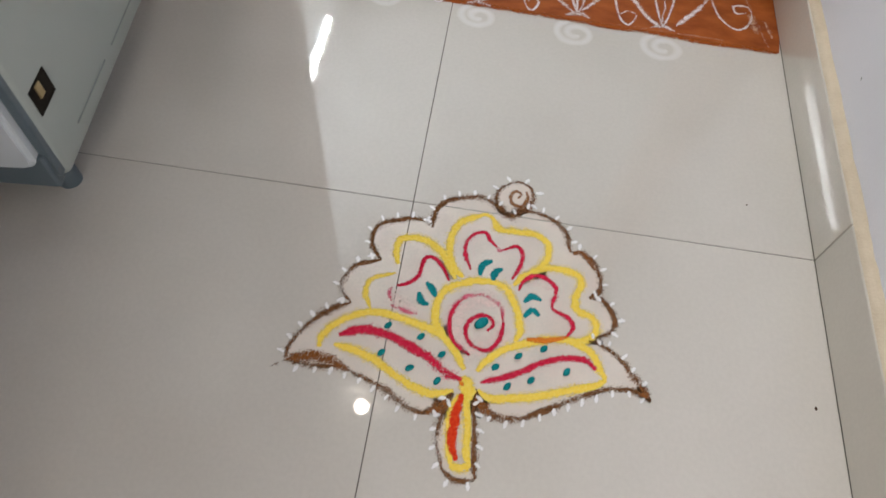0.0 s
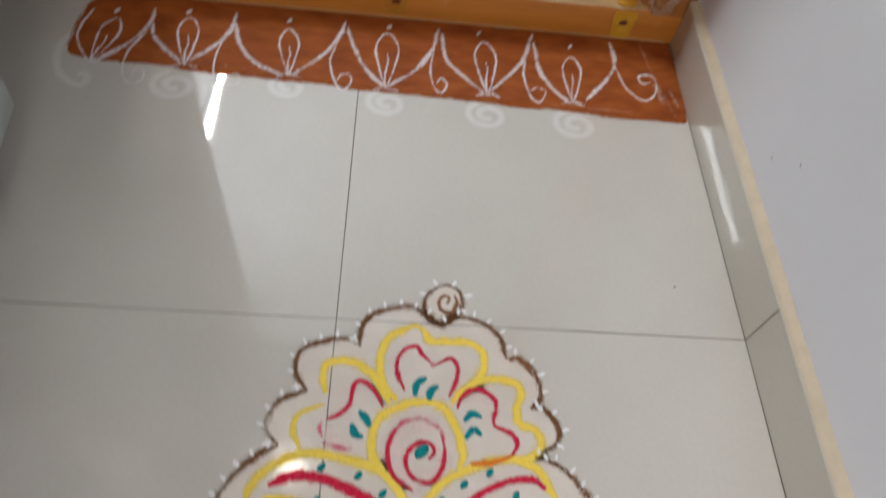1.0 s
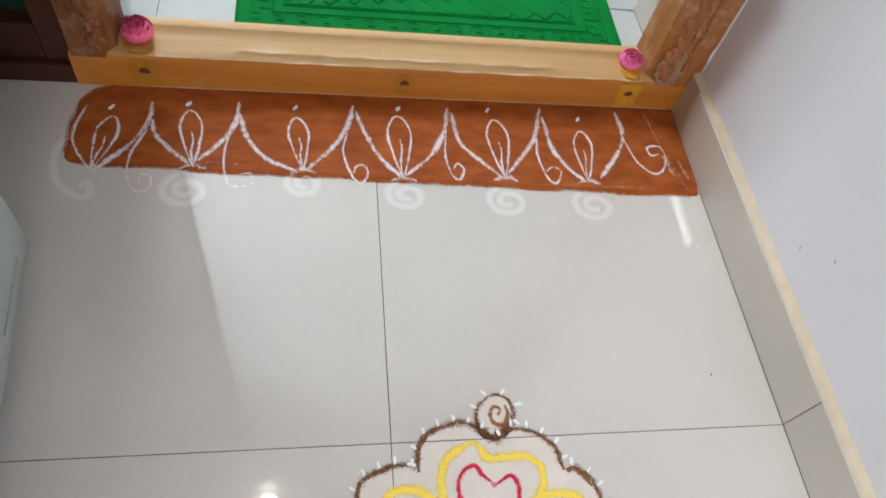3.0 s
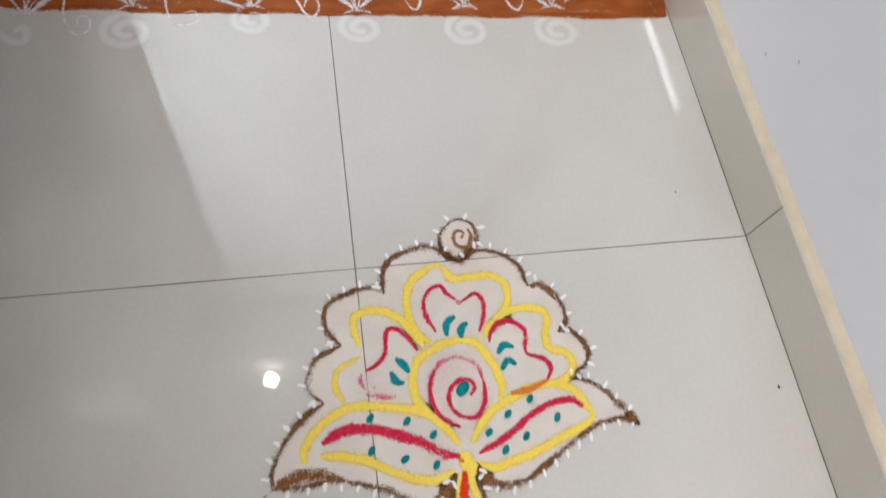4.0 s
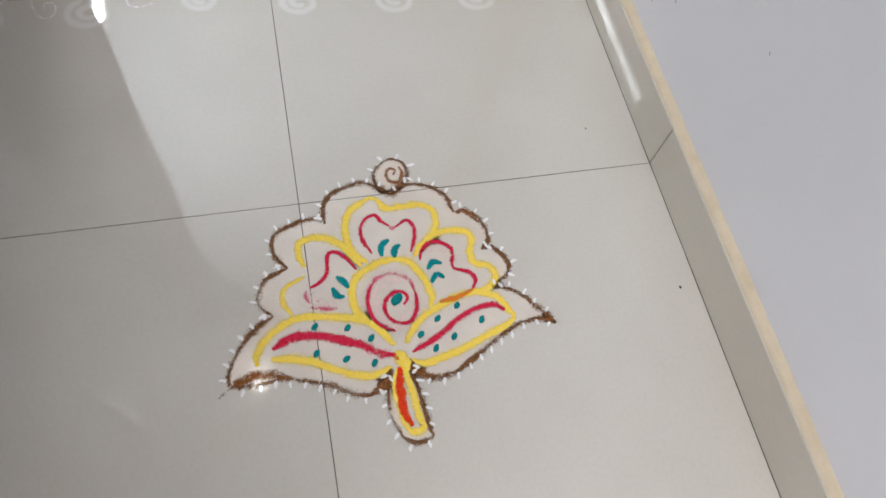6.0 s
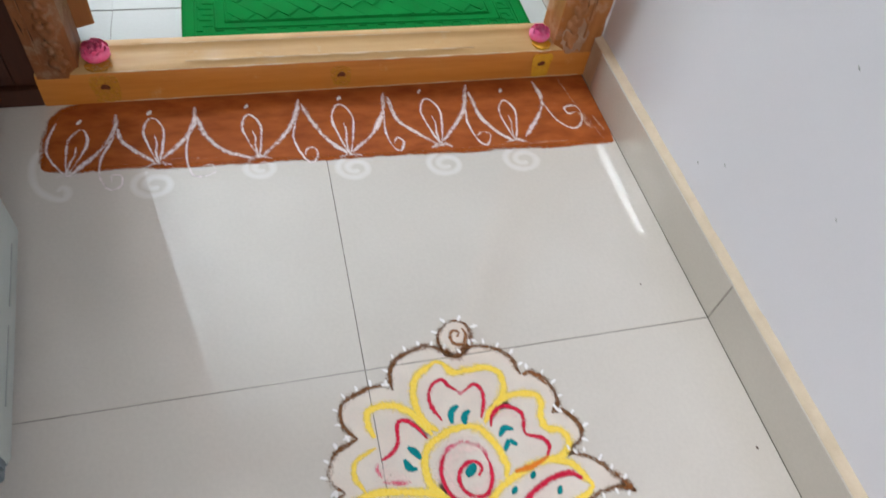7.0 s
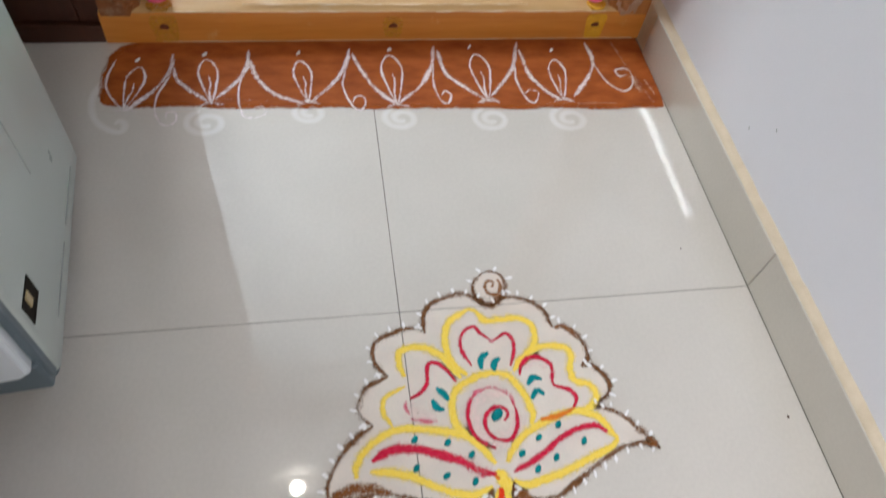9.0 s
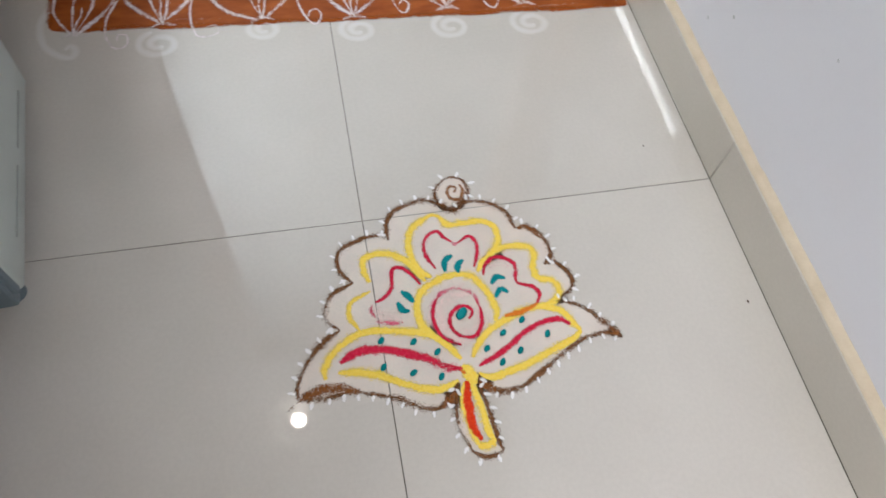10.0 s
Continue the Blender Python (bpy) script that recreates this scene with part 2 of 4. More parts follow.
def wiped_material(name, low, high, across):
    """Powder rubbed so thin that the tile keeps its gloss: the tile's colour with a pale cast."""
    n = Nodes(name, 0.04 if across else 0.10, spec=0.62)
    n.b.inputs["IOR"].default_value = 1.65
    at = n.place(world=True)
    tile = n.ramp(n.noise(at, 3.0, 3), (0.3, (0.66, 0.62, 0.57)), (0.7, (0.72, 0.68, 0.63)))
    powder = n.ramp(n.noise(at, 18.0, 3), (0.35, low), (0.65, high))
    field = n.maths("ADD", n.maths("MULTIPLY", n.noise(at, 300.0, 3, 0.7), 0.5), n.maths("MULTIPLY", n.noise(at, 24.0, 3), 0.5))
    if across:
        sep = n.add("ShaderNodeSeparateXYZ")
        n.link(n.add("ShaderNodeTexCoord").outputs["UV"], sep.inputs[0])
        side = n.maths("ABSOLUTE", n.maths("SUBTRACT", n.maths("MULTIPLY", sep.outputs[1], 2.0), 1.0))
        thick = n.maths("MULTIPLY", n.maths("SUBTRACT", 1.0, n.maths("POWER", side, 1.6)), n.maths("MULTIPLY", field, 0.70))
    else:
        thick = n.ramp(field, (0.34, (0.35,) * 3), (0.62, (1, 1, 1)))
    n.colour(n.mix(thick, tile, powder))
    return n.m


FILM = wiped_material("thin_white_flour_film", (0.90, 0.90, 0.92), (0.95, 0.95, 0.97), True)
CREAM_FILL = wiped_material("thin_cream_powder", (0.81, 0.70, 0.63), (0.85, 0.76, 0.68), False)


TEAL = plain("teal_powder_heap", (0.0, 0.19, 0.21), (0.008, 0.29, 0.30), 0.95, 200, 500, 0.5, spec=0.15)


def light_material(name, colour, strength):
    n = Nodes(name)
    n.b.inputs["Base Color"].default_value = (0.8, 0.8, 0.8, 1)
    n.b.inputs["Emission Color"].default_value = (*colour, 1)
    n.b.inputs["Emission Strength"].default_value = strength
    return n.m


LAMP = light_material("lit_lamp_diffuser", (1.0, 0.93, 0.82), 60.0)
PANEL = light_material("lit_tube_glass", (0.88, 0.95, 1.0), 360.0)


# ---- mesh helpers ----
def link_mesh(name, bm, material, parent=None, label="", smooth=False):
    me = bpy.data.meshes.new(name)
    bm.to_mesh(me)
    bm.free()
    if material is not None:
        me.materials.append(material)
    if smooth:
        for p in me.polygons:
            p.use_smooth = True
    ob = new(name, me)
    ob.parent = parent
    if label:
        tagged(ob, label)
    return ob


def part(name, bm, material, parent, label="", smooth=False):
    return link_mesh(name, bm, material, parent, label, smooth)


def thing(name, label, category, group="", at=(0, 0, 0)):
    ob = new(name)
    ob.location = at
    bpy.context.view_layer.update()
    return tagged(ob, label, category, group)


def box(lo, hi, bevel=0.0, segments=2, bm=None):
    own = bmesh.new()
    bmesh.ops.create_cube(own, size=1.0)
    for v in own.verts:
        v.co = Vector((lo[i] + (v.co[i] + 0.5) * (hi[i] - lo[i]) for i in range(3)))
    if bevel:
        bmesh.ops.bevel(own, geom=own.edges[:], offset=bevel, segments=segments, affect="EDGES", profile=0.6)
    if bm is None:
        return own
    me = bpy.data.meshes.new("piece")
    own.to_mesh(me)
    own.free()
    bm.from_mesh(me)
    bpy.data.meshes.remove(me)
    return bm


def prism(outline, z0, z1):
    """A flat plate with the given outline."""
    bm = bmesh.new()
    low = [bm.verts.new((x, y, z0)) for x, y in outline]
    top = [bm.verts.new((x, y, z1)) for x, y in outline]
    bm.faces.new(top)
    bm.faces.new(low[::-1])
    n = len(outline)
    for i in range(n):
        bm.faces.new((low[i], low[(i + 1) % n], top[(i + 1) % n], top[i]))
    bmesh.ops.recalc_face_normals(bm, faces=bm.faces[:])
    return bm


# ---- the room ----
X_WALL, Y_DOOR, HIGH = 0.019, 0.648, 2.95
X_LEFT, Y_BACK = -1.80, -2.6


def setting(name, bm, material, label, category):
    return tagged(link_mesh(name, bm, material), label, category, kind="structure")


floor = setting("floor", box((X_LEFT, Y_BACK, -0.06), (X_WALL, 0.95, -0.0016)), GROUT, "glossy cream vitrified floor tiles with thin dark joints", "floor")
wall_east = setting("wall_east", box((X_WALL, Y_BACK, -0.05), (0.2, Y_DOOR + 0.3, HIGH)), WALL, "smooth lavender-white painted wall", "wall")
# unseen rear and left walls; their window openings are added for the fill lamps
wall_south = bmesh.new()
for lo, hi in (((X_LEFT, Y_BACK - 0.2, 0), (-0.9, Y_BACK, HIGH)), ((-0.02, Y_BACK - 0.2, 0), (0.2, Y_BACK, HIGH)),
               ((-0.9, Y_BACK - 0.2, 0), (-0.02, Y_BACK, 1.05)), ((-0.9, Y_BACK - 0.2, 2.45), (-0.02, Y_BACK, HIGH))):
    box(lo, hi, bm=wall_south)
setting("wall_south", wall_south, WALL, "unseen lavender-white painted wall with an added window opening", "wall")
wall_west = bmesh.new()
for lo, hi in (((X_LEFT - 0.2, Y_BACK - 0.2, -0.05), (X_LEFT, 0.95, 1.4)), ((X_LEFT - 0.2, Y_BACK - 0.2, 2.4), (X_LEFT, 0.95, HIGH)),
               ((X_LEFT - 0.2, Y_BACK - 0.2, 1.4), (X_LEFT, -2.25, 2.4)), ((X_LEFT - 0.2, -1.15, 1.4), (X_LEFT, 0.95, 2.4))):
    box(lo, hi, bm=wall_west)
setting("wall_west", wall_west, WALL_TAN, "unseen dark brown wall with an added high window opening", "wall")
# added out of view: blocks the left fill so the floor darkens leftwards
setting("wall_stub", box((X_LEFT, -0.95, 0.0), (-0.93, -0.80, HIGH)), WALL_TAN, "unseen brown partition added to shade the left of the floor", "wall")
wall_north = bmesh.new()
box((X_LEFT, Y_DOOR + 0.11, -0.05), (-1.14, 0.95, HIGH), bm=wall_north)
box((X_LEFT, Y_DOOR, 2.14), (X_WALL, 0.95, HIGH), bm=wall_north)
setting("wall_north", wall_north, WALL_OUT, "thick painted wall round the doorway", "wall")
setting("ceiling", box((X_LEFT - 0.2, Y_BACK - 0.2, HIGH), (0.2, 0.95, HIGH + 0.12)), CEIL, "flat white painted ceiling", "ceiling")

# small chips in the paint
for y, z, long in ((0.222, 0.154, 0.005), (0.167, 0.204, 0.006), (0.068, 0.482, 0.007), (-0.046, 0.321, 0.004)):
    chip_bm = bmesh.new()
    bmesh.ops.create_icosphere(chip_bm, subdivisions=1, radius=1.0)
    for v in chip_bm.verts:
        v.co = Vector((X_WALL + 0.0005 * v.co.x, y + long * 0.5 * v.co.y, z + 0.0016 * v.co.z + 0.002 * v.co.y))
    part("paint_chip", chip_bm, SEAM, wall_east)

# skirting tiles along the wall, with their mortared top edge
skirting = setting("baseboard", box((0.004, Y_BACK, -0.001), (X_WALL + 0.002, Y_DOOR, 0.0975)), MORTAR, "cream mortar bed behind the skirting tiles", "baseboard")
cap = bmesh.new()
steps = 90
for i in range(steps + 1):
    y = -1.2 + (Y_DOOR + 1.2) * i / steps
    wob = 0.0014 * noise.noise((y * 14, 0, 0)) + 0.0012 * noise.noise((y * 47, 3, 0))
    prof = ((0.0022 + wob, 0.0955), (0.0034 + wob, 0.0992 + wob), (0.011, 0.1018 + wob), (X_WALL + 0.002, 0.1048 + 2 * wob))
    row = [cap.verts.new((x, y, z)) for x, z in prof]
    if i:
        for a in range(3):
            cap.faces.new((last[a], last[a + 1], row[a + 1], row[a]))
    last = row
part("mortar_edge", cap, MORTAR, skirting, "uneven cream mortar on the top edge", True)

# ---- outside the door ----
veranda = setting("veranda_floor", box((-1.9, 0.951, -0.06), (3.2, 4.3, -0.0016)), PALE_GROUT, "white glossy floor tiles outside the door", "floor")
setting("veranda_ceiling", box((-1.9, 0.951, 3.0), (3.4, 4.3, 3.12)), CEIL_OUT, "grey-white painted veranda ceiling", "ceiling")
setting("veranda_wall_west", box((-1.9, 0.951, -0.05), (-1.70, 4.3, 3.0)), WALL_OUT, "plain white painted veranda wall", "wall")
setting("veranda_wall_east", box((3.2, 0.951, -0.05), (3.4, 4.3, 3.0)), WALL_OUT, "plain white painted veranda wall", "wall")
setting("veranda_parapet", box((-1.9, 4.301, -0.05), (3.4, 4.45, 0.9)), WALL_OUT, "low white painted parapet", "wall")
setting("veranda_back_wall", box((0.201, 0.75, -0.05), (3.4, 0.949, 3.0)), WALL_OUT, "plain white painted wall", "wall")
setting("ground", box((-60, -60, -0.9), (60, 60, -0.8)), plain("dusty_ground", (0.2, 0.17, 0.13), (0.3, 0.26, 0.2), 0.95), "dusty ground around the house", "ground")
reveal = setting("reveal_skirting", box((0.0, Y_DOOR + 0.104, 0.0), (X_WALL - 0.001, 0.955, 0.1), 0.002), SKIRT, "cream skirting tile beside the door outside", "baseboard")

# ---- the door frame ----
frame_thing = thing("door_frame", "worn carved teak door frame with a raised sill", "door frame")
Y0, Y1 = Y_DOOR, Y_DOOR + 0.097
sill = bmesh.new()
n_s = 80
for i in range(n_s + 1):
    x = -1.1045 + 1.1225 * i / n_s
    w = 0.0016 * noise.noise((x * 16, 1, 0)) + 0.0010 * noise.noise((x * 60, 4, 0))
    chip = 0.004 * max(0.0, noise.noise((x * 9, 7, 2)) - 0.15)
    prof = ((Y0, 0.001), (Y0, 0.030), (Y0 + 0.0008, 0.058), (Y0 + 0.004 + chip, 0.0685 + w - chip))
    row = [sill.verts.new((x, y, z)) for y, z in prof]
    if i:
        for a in range(3):
            sill.faces.new((last[a], row[a], row[a + 1], last[a + 1]))
    last = row
part("sill_front", sill, WOOD_SILL, frame_thing, "varnished orange-brown front of the sill", True)
top = bmesh.new()
for i in range(n_s + 1):
    x = -1.1045 + 1.1225 * i / n_s
    w = 0.0016 * noise.noise((x * 16, 1, 0)) + 0.0010 * noise.noise((x * 60, 4, 0))
    chip = 0.004 * max(0.0, noise.noise((x * 9, 7, 2)) - 0.15)
    ridge = 0.0022 if -0.83 < x < -0.28 else 0.0
    prof = ((Y0 + 0.004 + chip, 0.0685 + w - chip), (Y0 + 0.018 + 0.5 * w, 0.0712 + 0.3 * w), (Y0 + 0.0195 + 0.5 * w, 0.0712 + ridge + 0.2 * w), (Y0 + 0.026, 0.0715 + ridge * 0.4),
            (Y0 + 0.050, 0.0725), (Y0 + 0.071, 0.073), (Y0 + 0.073, 0.0755), (Y0 + 0.078, 0.0755), (Y1 - 0.003, 0.075), (Y1, 0.070), (Y1, 0.001))
    row = [top.verts.new((x, y, z)) for y, z in prof]
    if i:
        for a in range(len(prof) - 1):
            top.faces.new((last[a], row[a], row[a + 1], last[a + 1]))
    last = row
part("sill_top", top, WOOD_TOP, frame_thing, "rubbed pale top of the sill", True)


def carved_leaf(size, seed, lobes):
    """A flat lobed leaf with a raised rib, facing the room."""
    bm = bmesh.new()
    around = 28
    centre = bm.verts.new((0, -0.0030, 0))
    last = None
    for r, lift in ((0.30, 0.0048), (0.62, 0.0062), (0.88, 0.0030), (1.0, -0.0010)):
        ring = []
        for j in range(around):
            a = j * math.tau / around
            lobe = 0.62 + 0.38 * abs(math.cos(lobes * a * 0.5)) + 0.30 * noise.noise((math.cos(a) * 2, math.sin(a) * 2, seed * 3))
            fold = 0.0016 * math.cos(lobes * a) * r
            ring.append(bm.verts.new((0.72 * size * r * lobe * math.cos(a), -lift - fold, size * r * lobe * math.sin(a))))
        for j in range(around):
            q = (j + 1) % around
            if last is None:
                bm.faces.new((centre, ring[j], ring[q]))
            else:
                bm.faces.new((last[j], ring[j], ring[q], last[q]))
        last = ring
    bmesh.ops.recalc_face_normals(bm, faces=bm.faces[:])
    return bm


def jamb(name, x0, x1, inner, label):
    """A post with a chamfered inner corner, on which a row of carved leaves stands proud."""
    s = 1 if inner > 0 else -1
    xi, xo = (x1, x0) if s > 0 else (x0, x1)
    c = 0.020
    post = prism([(xo, Y0 + 0.002), (xi - s * c, Y0 + 0.002), (xi, Y0 + 0.002 + c), (xi, Y1), (xo, Y1)], 0.058, 2.14)
    # left post and its carving take the darker tone, shade put into the colour
    post_ob = part(name, post, WOOD_POST_LIT if s < 0 else WOOD_POST_DIM, frame_thing, label)
    rng = random.Random(5 + int(x0 * 100))
    z = 0.098
    k = 0
    while z < 1.2:
        size = rng.uniform(0.019, 0.026)
        leaf_bm = carved_leaf(size, k + x0, rng.choice((3, 4, 5)))
        turn = Matrix.Rotation(radians(rng.uniform(-35, 35)), 4, "Y")
        bmesh.ops.transform(leaf_bm, matrix=Matrix.Translation((xi - s * rng.uniform(0.022, 0.030), Y0 + 0.0018, z)) @ turn, verts=leaf_bm.verts[:])
        part("carved_leaf", leaf_bm, WOOD_CARVE if s < 0 else WOOD_POST_DIM, post_ob, smooth=True)
        z += size * rng.uniform(1.35, 1.7)
        k += 1
    # broken bead between the carving and the plain face
    z = 0.10
    while z < 1.2:
        long = rng.uniform(0.03, 0.08)
        part("bead", box((xi - s * 0.055 - 0.0022, Y0 - 0.0012, z), (xi - s * 0.055 + 0.0022, Y0 + 0.003, z + long), 0.001, 1), WOOD_CARVE if s < 0 else WOOD_POST_DIM, post_ob)
        z += long + rng.uniform(0.004, 0.02)
    # bare, greyed wood at the foot
    ring = [(xi - s * (0.034 + 0.030 * math.cos(a) * (1 + 0.35 * noise.noise((2 * math.cos(a), 2 * math.sin(a), x0)))), 0.104 + 0.042 * math.sin(a) * (1 + 0.5 * noise.noise((3 * math.cos(a), 3 * math.sin(a), x0 + 4)))) for a in [j * math.tau / 40 for j in range(40)]]
    patch = prism(ring, 0.0, 0.0005)
    bmesh.ops.transform(patch, matrix=Matrix.Translation((0, Y0 + 0.0021, 0)) @ Matrix.Rotation(radians(90), 4, "X"), verts=patch.verts[:])
    part("bare_patch", patch, WOOD_GREY if s < 0 else WOOD_POST_DIM, post_ob, "rubbed bare wood")
    return post_ob


def cracks(post, x0, x1, seed):
    rng = random.Random(seed)
    for k in range(9):
        x, z, h = rng.uniform(x0, x1), rng.uniform(0.10, 0.75), rng.uniform(0.018, 0.06)
        bm = bmesh.new()
        w = rng.uniform(0.0012, 0.0026)
        tilt = rng.uniform(-0.004, 0.004)
        pts = [(x, z), (x + w + tilt * 0.4, z + h * 0.4), (x + tilt, z + h), (x - w * 0.5 + tilt * 0.4, z + h * 0.5)]
        front_v = [bm.verts.new((px, Y0 + 0.0012, pz)) for px, pz in pts]
        back_v = [bm.verts.new((px, Y0 + 0.004, pz)) for px, pz in pts]
        bm.faces.new(front_v)
        for a in range(4):
            bm.faces.new((front_v[a], front_v[(a + 1) % 4], back_v[(a + 1) % 4], back_v[a]))
        bmesh.ops.recalc_face_normals(bm, faces=bm.faces[:])
        part("crack", bm, HOLE, post)


cracks(jamb("right_post", -0.078, X_WALL - 0.001, -1, "carved post worn to bare wood near its foot"), -0.05, 0.012, 4)
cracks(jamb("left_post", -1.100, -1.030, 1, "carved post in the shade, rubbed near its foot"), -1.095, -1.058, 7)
for z, tall in ((0.135, 0.05), (0.235, 0.06), (0.345, 0.05), (0.47, 0.07), (0.60, 0.05)):
    notch = prism([(-1.066, z), (-1.052, z), (-1.056, z + tall)], 0.0, 0.0008)
    bmesh.ops.transform(notch, matrix=Matrix.Translation((0, Y0 + 0.0021, 0)) @ Matrix.Rotation(radians(90), 4, "X"), verts=notch.verts[:])
    part("notch", notch, HOLE, frame_thing, "dark split in the worn edge")
part("head", box((-1.100, Y0 + 0.002, 2.06), (X_WALL - 0.001, Y1, 2.14), 0.003), WOOD_POST_DIM, frame_thing)
# chipped plaster where the post meets the wall
chips = bmesh.new()
last = None
for k in range(140):
    z = 0.062 + 0.0085 * k
    w = 0.0028 * max(0.15, 0.6 + 1.1 * noise.noise((z * 31, 2, 5)))
    row = [chips.verts.new((X_WALL - 0.0015 - w, Y0 + 0.0006, z)), chips.verts.new((X_WALL - 0.0012, Y0 - 0.0018, z)), chips.verts.new((X_WALL + 0.0005, Y0 + 0.0002, z))]
    if last:
        for a in range(2):
            chips.faces.new((last[a], last[a + 1], row[a + 1], row[a]))
    last = row
part("plaster_edge", chips, WALL_OUT, frame_thing, "chipped white plaster along the post", True)


def worn_strip(x0, x1, y, z, width, name="worn_edge"):
    bm = bmesh.new()
    n = int((x1 - x0) / 0.006)
    last = None
    for k in range(n + 1):
        x = x0 + (x1 - x0) * k / n
        w = width * max(0.12, 0.55 + 0.9 * noise.noise((x * 23, y * 50, 1)) + 0.4 * noise.noise((x * 90, 3, 1)))
        wob = 0.0013 * noise.noise((x * 30, y * 9, 4))
        row = [bm.verts.new((x, y - w / 2 + wob, z - 0.0006)), bm.verts.new((x, y + wob, z + 0.0008)), bm.verts.new((x, y + w / 2 + wob, z - 0.0002))]
        if last:
            for a in range(2):
                bm.faces.new((last[a], row[a], row[a + 1], last[a + 1]))
        last = row
    part(name, bm, WOOD_PALE, frame_thing, "pale bare wood along a worn edge", True)


worn_strip(-0.98, -0.09, Y0 + 0.0045, 0.0695, 0.0045)
worn_strip(-0.84, -0.26, Y0 + 0.0215, 0.0742, 0.0060)
worn_strip(-0.92, -0.30, Y0 + 0.0755, 0.0763, 0.0030)
worn_strip(-1.00, -0.01, Y0 - 0.0004, 0.0034, 0.0022)
for x, wide, paste in ((-0.107, 0.021, TURMERIC), (-0.995, 0.024, ORANGE_PASTE)):
    ring = [(x + wide * (1 + 0.2 * noise.noise((a, x, 6))) * math.cos(a), Y0 + 0.022 + 0.017 * (1 + 0.2 * noise.noise((a, x, 8))) * math.sin(a)) for a in [k * math.tau / 30 for k in range(30)]]
    part("turmeric_mark", prism(ring, 0.0700, 0.0742), paste, frame_thing, "yellow turmeric rubbed on the sill top")
for x, wide, tall, paste in ((-0.990, 0.026, 0.034, ORANGE_PASTE), (-0.543, 0.020, 0.026, ORANGE_PASTE), (-0.106, 0.021, 0.036, TURMERIC)):
    smear = bmesh.new()
    ring = [(x + wide * (1 + 0.3 * noise.noise((a * 1.3, x, 0))) * math.copysign(abs(math.cos(a)) ** 0.6, math.cos(a)), 0.034 + tall * (1 + 0.2 * noise.noise((a, x, 3))) * math.copysign(abs(math.sin(a)) ** 0.6, math.sin(a))) for a in [k * math.tau / 36 for k in range(36)]]
    a0 = [smear.verts.new((px, Y0 - 0.0009, min(0.0640, max(0.004, pz)))) for px, pz in ring]
    b0 = [smear.verts.new((px, Y0 + 0.002, min(0.0635, max(0.004, pz)))) for px, pz in ring]
    smear.faces.new(a0[::-1])
    for k in range(36):
        smear.faces.new((a0[k], a0[(k + 1) % 36], b0[(k + 1) % 36], b0[k]))
    bmesh.ops.recalc_face_normals(smear, faces=smear.faces[:])
    spot = part("turmeric_mark", smear, paste, frame_thing, "yellow turmeric mark on the sill")
    pit = bmesh.new()
    bmesh.ops.create_icosphere(pit, subdivisions=2, radius=1.0)
    for v in pit.verts:
        k = 1 + 0.3 * noise.noise(v.co * 2 + Vector((x, 0, 0)))
        v.co = Vector((x + v.co.x * 0.0095 * k, Y0 - 0.0010 + v.co.y * 0.0012, 0.040 + (v.co.z - 0.5 * v.co.x ** 2) * 0.0058 * k))
    part("kumkum_dot", pit, KUMKUM, spot, "dark reddish-brown dot")

# glazed side panel next to the frame, its deep shade put into the colours
side = thing("side_panel", "wooden panel darkened for deep shade, with dark green glass", "panel")
part("stile", box((-1.145, Y0 + 0.012, 0.041), (-1.1005, Y1 - 0.01, 2.14), 0.004), WOOD_SHADED, side)
part("stile", box((-1.799, Y0 + 0.012, 0.041), (-1.74, Y1 - 0.01, 2.14), 0.004), WOOD_SHADED, side)
part("bottom_rail", box((-1.739, Y0 + 0.014, 0.041), (-1.146, Y1 - 0.012, 0.112), 0.004), WOOD_SHADED, side)
part("side_sill", box((-1.799, Y0 + 0.001, 0.001), (-1.1055, Y1 - 0.004, 0.040), 0.003), WOOD_SHADED, side, "brown wooden sill under the panel, darkened for shade")
part("top_rail", box((-1.739, Y0 + 0.004, 2.06), (-1.146, Y1 - 0.012, 2.14), 0.004), WOOD_SHADED, side)
part("pane", box((-1.739, Y0 + 0.045, 0.113), (-1.146, Y0 + 0.051, 2.059)), GLASS_DARK, side, "dark green glass")

# the leaf, swung open to the outside
leaf = thing("door_leaf", "varnished wooden door leaf swung open outwards", "door", at=(-0.999, 0.762, 0))
leaf.rotation_euler = (0, 0, radians(24))
part("board", box((-0.036, 0.0, 0.098), (0.0, 0.86, 2.05), 0.002, 1), WOOD_DOOR, leaf)
for z in (0.35, 1.05, 1.75):
    part("hinge", box((-0.003, -0.002, z), (0.002, 0.03, z + 0.1), 0.0008, 1), BRASS, leaf, "brass hinge")

